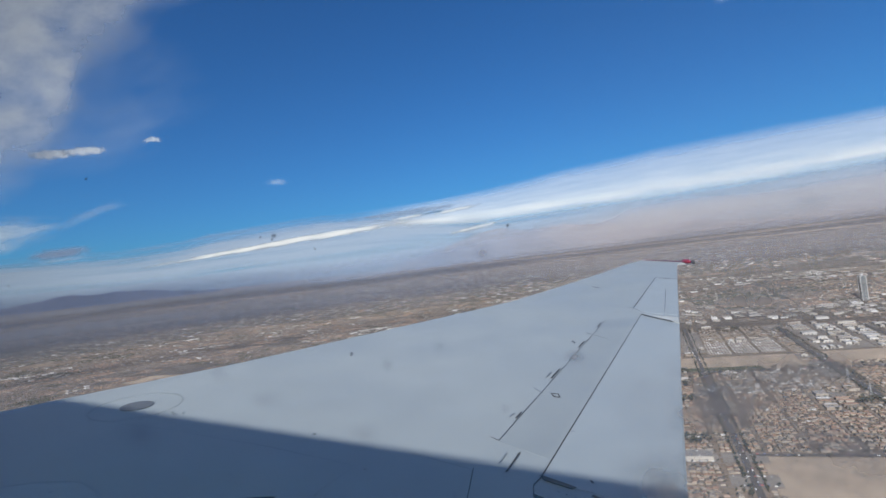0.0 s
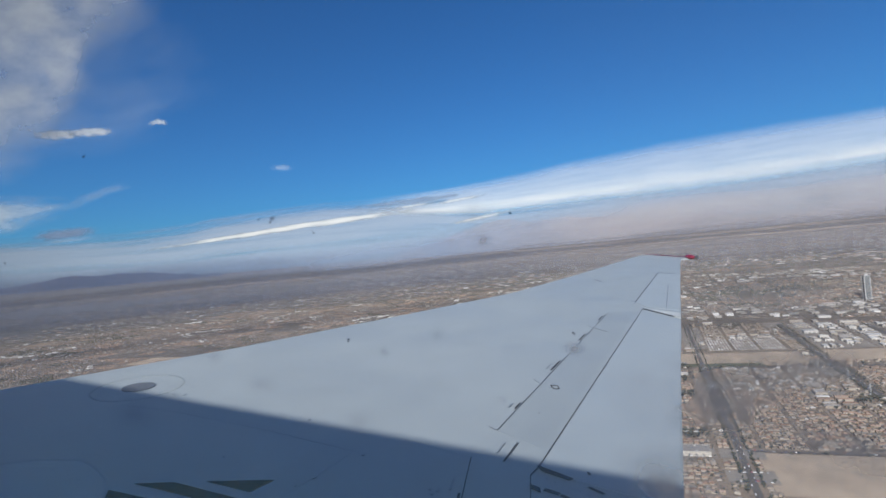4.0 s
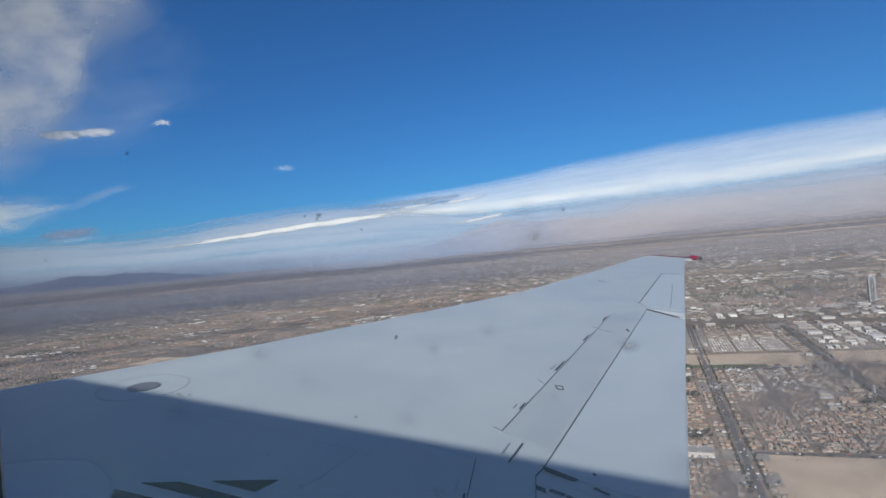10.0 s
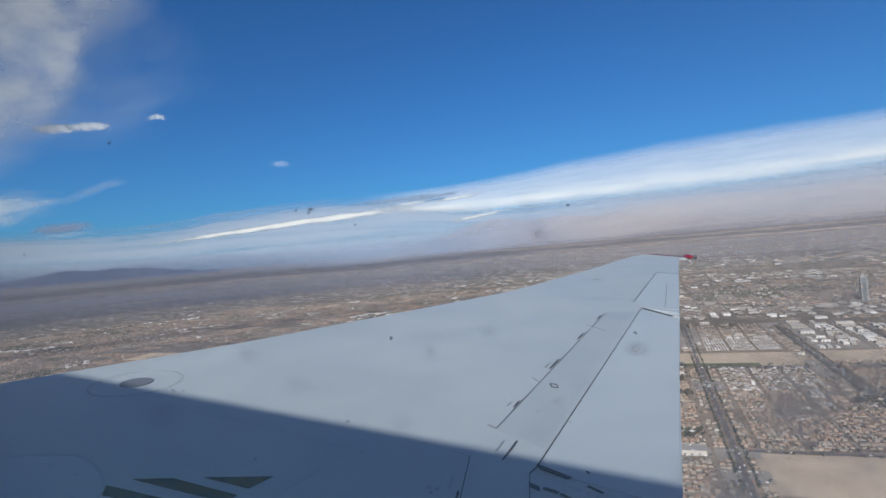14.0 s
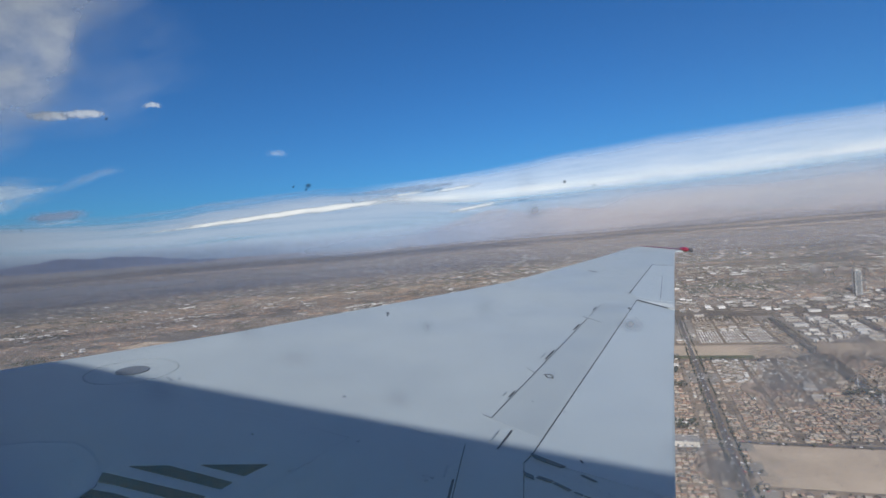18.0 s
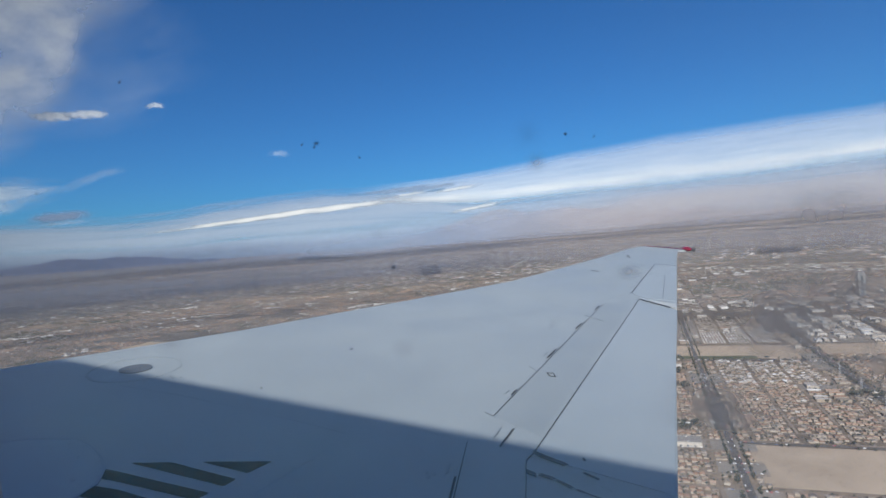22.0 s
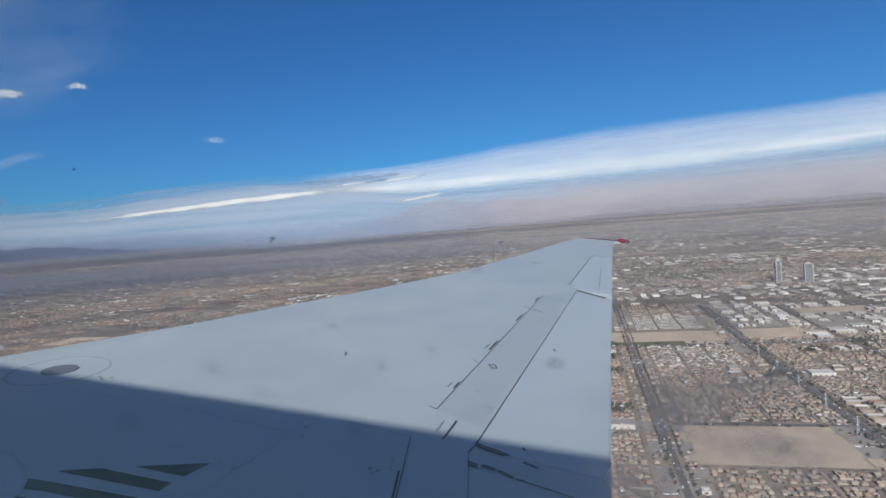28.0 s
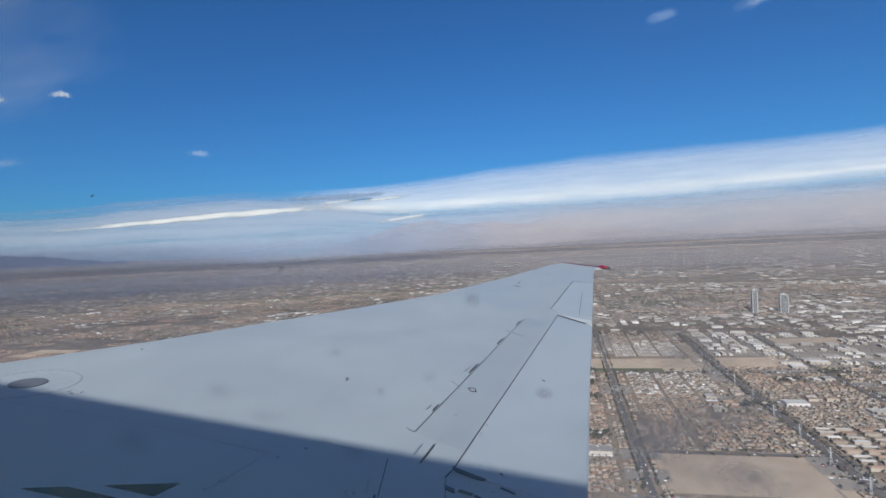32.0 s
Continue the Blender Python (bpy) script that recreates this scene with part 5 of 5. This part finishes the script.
def pylon(p, q, h=26.0):
    """Lattice power mast: four legs, braces, three cross arms."""
    x, y = town(p, q)
    m = new("power_pylon")
    m.matrix_world = Matrix.Translation((x, y, lie(x, y))) @ Matrix.Rotation(YAW, 4, 'Z')
    tagged(m, "slim pale steel power pylon beside the road", "pylon", "pylons along the road")
    for sx in (-1, 1):
        for sy in (-1, 1):
            v, f = bar(-0.2, -0.2, 0, 0.2, 0.2, 1)
            part("leg", ([(a + sx * 1.8 * (1 - 0.75 * c), b + sy * 1.8 * (1 - 0.75 * c), c * h) for a, b, c in v], f), STEEL, m)
    for k in range(5):
        z, wd = h * (0.12 + 0.17 * k), 1.8 * (1 - 0.75 * (0.12 + 0.17 * k))
        part("brace", bar(-wd, -wd, z, wd, wd, z + 0.25), STEEL, m)
    for z, wd in ((0.72, 4.5), (0.84, 3.8), (0.96, 3.0)):
        part("cross_arm", bar(-wd, -0.2, h * z, wd, 0.2, h * z + 0.4), STEEL, m)


for q in (830, 960, 1090, 1220, 1360, 1500, 1650):
    pylon(436, q, 34.0)


# ---------------------------------------------------------------- distance
def ridge(name, az0, az1, r, crest, label, seed, depth, rock):
    """A mountain range: crest heights over the horizon in degrees by azimuth, with spurs on its near slope."""
    n, rows = 120, 9
    verts, faces = [], []
    for i in range(n + 1):
        az = az0 + (az1 - az0) * i / n
        c = np.interp(az, [p for p, _ in crest], [h for _, h in crest])
        c += 0.30 * noise.noise((az * 0.22, seed, 0.0)) + 0.14 * noise.noise((az * 0.9, seed, 2.0)) + 0.05 * noise.noise((az * 3.1, seed, 5.0))
        for j in range(rows):
            k = j / (rows - 1)
            d = r - depth * (1 - k)
            spur = 0.16 * noise.noise((az * 0.8, k * 2.5, seed)) + 0.07 * noise.noise((az * 2.6, k * 5.0, seed + 7))
            foot = lie(0, d) - 14.0
            top = 400.0 + math.tan(radians(c)) * r
            z = foot + (top - foot) * max(0.0, (k ** 1.15 + spur * math.sin(math.pi * k)))
            x, y = d * math.sin(radians(az)), d * math.cos(radians(az))
            verts.append((x, y, z))
    for i in range(n):
        for j in range(rows - 1):
            a = i * rows + j
            faces.append((a, a + rows, a + rows + 1, a + 1))
    return tagged(new(name, mesh_of(name, verts, faces, rock, True)), label, "mountains", kind="structure")


ridge("mountains_west", -62, -8, 4935, [(-62, 1.2), (-48, 1.1), (-41, 1.0), (-38.5, 1.0), (-36.1, 1.15), (-34.4, 1.35), (-32.5, 1.25), (-30.6, 1.25), (-27, 1.05), (-24.7, 0.8), (-22, 0.45), (-19, 0.0), (-15, -0.8), (-10, -1.4), (-8, -2.0)], "hazy blue brown desert mountains on the horizon", 2.0, 40.0, HAZED_ROCK)
ridge("mountains_north", -14, 62, 4935, [(-14, -2.0), (-10, -0.6), (-8, 0.2), (-4.8, 0.9), (-1.5, 1.7), (1.2, 2.45), (3, 3.0), (4.7, 3.35), (6.5, 3.4), (8.7, 2.9), (12.7, 3.0), (16, 2.7), (20, 2.2), (26, 1.6), (32, 1.2), (40, 1.0), (62, 0.8)], "pale mountain range behind haze, with haze in its rock colour", 9.0, 40.0, HAZED_ROCK_PALE)


def sky_sheet(name, low, high, material, label, radius=4978, steps=(48, 10)):
    """A thin sheet of cloud on the sky: its lower and upper edge as (azimuth, elevation) in degrees."""
    nu, nv = steps
    verts, faces, uvs = [], [], []

    def at(line, s):
        az = line[0][0] + (line[-1][0] - line[0][0]) * s
        return az, float(np.interp(az, [p[0] for p in line], [p[1] for p in line]))
    for i in range(nu + 1):
        (a0, e0), (a1, e1) = at(low, i / nu), at(high, i / nu)
        for j in range(nv + 1):
            k = j / nv
            az, el = radians(a0 + (a1 - a0) * k), radians(e0 + (e1 - e0) * k)
            verts.append((radius * math.sin(az) * math.cos(el), radius * math.cos(az) * math.cos(el), 400 + radius * math.sin(el)))
            uvs.append((i / nu, k))
    for i in range(nu):
        for j in range(nv):
            a = i * (nv + 1) + j
            faces.append((a, a + nv + 1, a + nv + 2, a + 1))
    me = mesh_of(name, verts, faces, material)
    layer = me.uv_layers.new(name="grid")
    for lp in me.loops:
        layer.data[lp.index].uv = uvs[lp.vertex_index]
    ob = tagged(new(name, me), label, "cloud", kind="structure")
    return ob


sky_sheet("cloud_band", [(-10, 4.9), (-4, 4.5), (0, 4.2), (5, 3.9), (13, 3.9), (28, 3.8), (40, 4.1), (80, 4.0)], [(-10, 6.8), (-4, 7.1), (0, 7.3), (5, 7.8), (13, 8.7), (22.6, 9.4), (32.7, 9.4), (40, 9.1), (80, 8.6)],
          layered_cloud(), "long pale grey band of layered cloud with a bright lower rim", 4983.5, (190, 16))
sky_sheet("cloud_veil", [(-60, -0.6), (-15, -0.6), (6, 0.2), (80, 0.2)], [(-60, 4.9), (-30, 5.2), (-25, 5.7), (-22.4, 6.2), (-12, 7.0), (-4, 6.8), (1, 5.8), (6, 5.0), (80, 5.0)],
          vapour("cloud_veil", (0.158, 0.214, 0.325), 1.0, 0.92, 2.2, (4.0, 5.0), -0.30, 1.15, (0.12, 0.30), 7.7, (0.280, 0.335, 0.408), 2.2), "thin grey blue veil of cloud low over the horizon", 4984, (280, 10))
sky_sheet("cloud_streak", [(-33, 2.6), (-24, 3.25), (-14, 4.0), (-7.5, 4.4), (2, 5.3)], [(-33, 3.0), (-24, 4.0), (-14, 5.15), (-7.5, 5.55), (2, 6.1)],
          vapour("cloud_streak", (0.52, 0.55, 0.57), 1.0, 0.92, 2.6, (7.0, 1.3), 0.20, 1.05, (0.36, 0.5), 2.2, (0.62, 0.625, 0.60), 1.2), "thin bright white streak of cloud", 4982.6)
sky_sheet("cloud_streak", [(-13, 5.4), (-2, 5.7), (6, 6.2)], [(-13, 6.3), (-2, 6.7), (6, 7.0)],
          vapour("cloud_streak_grey", (0.22, 0.28, 0.37), 1.0, 0.65, 2.6, (6.0, 1.0), 0.25, 1.05, (0.45, 0.5), 8.2, None, 1.2), "thin grey streak of cloud", 4982)
STREAK = vapour("streak_thin", (0.50, 0.54, 0.57), 1.0, 0.75, 2.6, (8.0, 1.2), 0.22, 1.1, (0.45, 0.5), 6.7, (0.59, 0.60, 0.585), 1.5)
for az0, az1, e0, e1, h in ((-2.6, 6.2, 5.2, 5.95, 0.65), (-6.5, 0.5, 5.25, 5.7, 0.45), (-1.5, 9.0, 2.9, 4.1, 0.7)):
    sky_sheet("cloud_streak", [(az0, e0), (az1, e1)], [(az0, e0 + h), (az1, e1 + h)], STREAK, "thin ragged white streak of cloud", 4981 - 0.1 * az0)
PUFF = vapour("puff", (0.34, 0.43, 0.56), 1.0, 1.0, 3.0, (4.0, 1.4), 0.20, 0.95, (0.42, 0.5), 0.4, (0.62, 0.67, 0.74), 1.0)
PUFF_SMALL = vapour("puff_small", (0.30, 0.39, 0.52), 1.0, 0.95, 3.0, (3.0, 1.4), 0.22, 1.05, (0.5, 0.5), 3.4, (0.50, 0.55, 0.62), 1.1)
FAINT_PUFF = vapour("faint_puff", (0.30, 0.40, 0.54), 1.0, 0.45, 3.0, (4.0, 1.6), 0.30, 1.2, (0.5, 0.5), 9.4, (0.46, 0.53, 0.62), 1.4)
WISP = vapour("wisp", (0.27, 0.37, 0.52), 1.0, 0.36, 3.0, (4.0, 1.4), 0.25, 1.15, (0.45, 0.5), 6.1, None, 1.0)
sky_sheet("cloud_puff", [(-37.0, 12.4), (-31.9, 12.8)], [(-37.0, 13.9), (-31.9, 14.3)], PUFF, "small flat white cloud", 4944)
sky_sheet("cloud_puff", [(-34.6, 12.8), (-29.4, 13.2)], [(-34.6, 14.1), (-29.4, 14.6)], PUFF, "small flat white cloud", 4943.7)
sky_sheet("cloud_puff", [(-28.0, 13.9), (-26.6, 14.3), (-25.1, 14.15)], [(-28.0, 14.8), (-26.6, 15.25), (-25.1, 14.95)], PUFF_SMALL, "tiny arched white cloud", 4940)
sky_sheet("cloud_wisp", [(-17.8, 9.8), (-13.8, 9.7)], [(-17.8, 11.0), (-13.8, 10.9)], FAINT_PUFF, "tiny faint wisp of cloud", 4938)
sky_sheet("cloud_wisp", [(-36.5, 4.9), (-33, 7.0), (-31, 7.9), (-27.2, 8.8)], [(-36.5, 7.0), (-33, 8.7), (-31, 9.5), (-27.2, 10.2)], WISP, "faint slanting wisp of cloud", 4936)
sky_sheet("cloud_wisp", [(-50, 3.6), (-38, 4.9), (-32.5, 6.6)], [(-50, 9.4), (-38, 8.6), (-32.5, 8.6)], vapour("wisp_left", (0.36, 0.45, 0.55), 1.0, 0.95, 2.4, (2.6, 1.4), -0.05, 0.95, (0.45, 0.5), 8.8, (0.44, 0.52, 0.60), 1.3), "soft pale wisp low in the sky", 4981.1)
sky_sheet("cloud_streak", [(-38.5, 3.7), (-30, 4.5)], [(-38.5, 4.5), (-30, 5.1)], FAINT_PUFF, "thin white streak under the lens cloud", 4981.0)
sky_sheet("cloud_lens", [(-38, 3.9), (-30.8, 4.6)], [(-38, 5.6), (-30.8, 6.1)], vapour("lens_cloud", (0.175, 0.23, 0.33), 1.0, 0.9, 2.6, (3.0, 1.0), 0.15, 1.0, (0.45, 0.5), 1.8, None, 0.9), "small grey lens-shaped cloud", 4981.4)
sky_sheet("cloud_veil", [(-58, 3.0), (-30, 6.0), (-14, 14)], [(-58, 40), (-30, 38), (-14, 40)],
          vapour("high_veil", (0.40, 0.46, 0.55), 1.0, 0.26, 2.6, (2.0, 3.0), 0.22, 1.15, (0.6, 0.35), 5.3, None, 1.6), "thin milky veil round the cloud mass", 4930.0, (60, 24))
sky_sheet("cloud_mass", [(-58, 3.0), (-42, 5.5), (-37.5, 7.8), (-35, 9.8), (-33.4, 12.3), (-32.0, 16), (-29.5, 19.5), (-25, 23.5), (-18, 28), (-10, 31)], [(-58, 37), (-42, 39), (-37.5, 40), (-35, 40), (-33.4, 41), (-32.0, 41), (-29.5, 42), (-25, 42), (-18, 42), (-10, 42)],
          vapour("cloud_mass", (0.34, 0.41, 0.52), 1.0, 0.90, 1.6, (1.0, 1.9), 0.02, 1.45, (0.33, 0.26), 2.9, (0.62, 0.645, 0.675), 1.7, True), "large soft white cloud mass", 4924.0, (120, 60))
sky_sheet("cloud_wisp", [(34.0, 18.4), (46, 21.4)], [(34.0, 20.8), (46, 24.4)], vapour("wisp_right", (0.28, 0.37, 0.52), 1.0, 0.85, 2.6, (3.0, 1.0), 0.25, 1.25, (0.45, 0.5), 4.4, (0.46, 0.53, 0.62), 1.2), "ragged white wisp high in the sky", 4922)
sky_sheet("cloud_wisp", [(27.5, 19.6), (32.5, 20.1)], [(27.5, 21.6), (32.5, 22.0)], WISP, "faint small wisp of cloud", 4920)


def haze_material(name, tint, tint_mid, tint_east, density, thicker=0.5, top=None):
    """Dust haze near the ground, painted as tinted sheets: thickest low down."""
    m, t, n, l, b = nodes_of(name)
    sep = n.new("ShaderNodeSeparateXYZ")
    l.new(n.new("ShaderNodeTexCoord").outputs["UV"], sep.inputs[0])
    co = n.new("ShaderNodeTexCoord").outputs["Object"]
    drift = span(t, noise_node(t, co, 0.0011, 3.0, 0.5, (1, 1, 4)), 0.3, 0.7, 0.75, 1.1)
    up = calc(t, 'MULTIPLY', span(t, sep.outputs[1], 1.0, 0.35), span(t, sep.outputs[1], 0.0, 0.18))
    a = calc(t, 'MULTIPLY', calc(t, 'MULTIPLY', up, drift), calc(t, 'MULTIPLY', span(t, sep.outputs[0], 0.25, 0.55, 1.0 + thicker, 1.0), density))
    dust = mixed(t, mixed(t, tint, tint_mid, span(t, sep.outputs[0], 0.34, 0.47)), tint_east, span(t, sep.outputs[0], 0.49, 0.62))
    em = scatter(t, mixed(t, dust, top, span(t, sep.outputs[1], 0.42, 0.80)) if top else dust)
    tr = n.new("ShaderNodeBsdfTransparent")
    mx = n.new("ShaderNodeMixShader")
    l.new(a, mx.inputs[0])
    l.new(tr.outputs[0], mx.inputs[1])
    l.new(em.outputs[0], mx.inputs[2])
    l.new(mx.outputs[0], n["Material Output"].inputs[0])
    n.remove(b)
    return m


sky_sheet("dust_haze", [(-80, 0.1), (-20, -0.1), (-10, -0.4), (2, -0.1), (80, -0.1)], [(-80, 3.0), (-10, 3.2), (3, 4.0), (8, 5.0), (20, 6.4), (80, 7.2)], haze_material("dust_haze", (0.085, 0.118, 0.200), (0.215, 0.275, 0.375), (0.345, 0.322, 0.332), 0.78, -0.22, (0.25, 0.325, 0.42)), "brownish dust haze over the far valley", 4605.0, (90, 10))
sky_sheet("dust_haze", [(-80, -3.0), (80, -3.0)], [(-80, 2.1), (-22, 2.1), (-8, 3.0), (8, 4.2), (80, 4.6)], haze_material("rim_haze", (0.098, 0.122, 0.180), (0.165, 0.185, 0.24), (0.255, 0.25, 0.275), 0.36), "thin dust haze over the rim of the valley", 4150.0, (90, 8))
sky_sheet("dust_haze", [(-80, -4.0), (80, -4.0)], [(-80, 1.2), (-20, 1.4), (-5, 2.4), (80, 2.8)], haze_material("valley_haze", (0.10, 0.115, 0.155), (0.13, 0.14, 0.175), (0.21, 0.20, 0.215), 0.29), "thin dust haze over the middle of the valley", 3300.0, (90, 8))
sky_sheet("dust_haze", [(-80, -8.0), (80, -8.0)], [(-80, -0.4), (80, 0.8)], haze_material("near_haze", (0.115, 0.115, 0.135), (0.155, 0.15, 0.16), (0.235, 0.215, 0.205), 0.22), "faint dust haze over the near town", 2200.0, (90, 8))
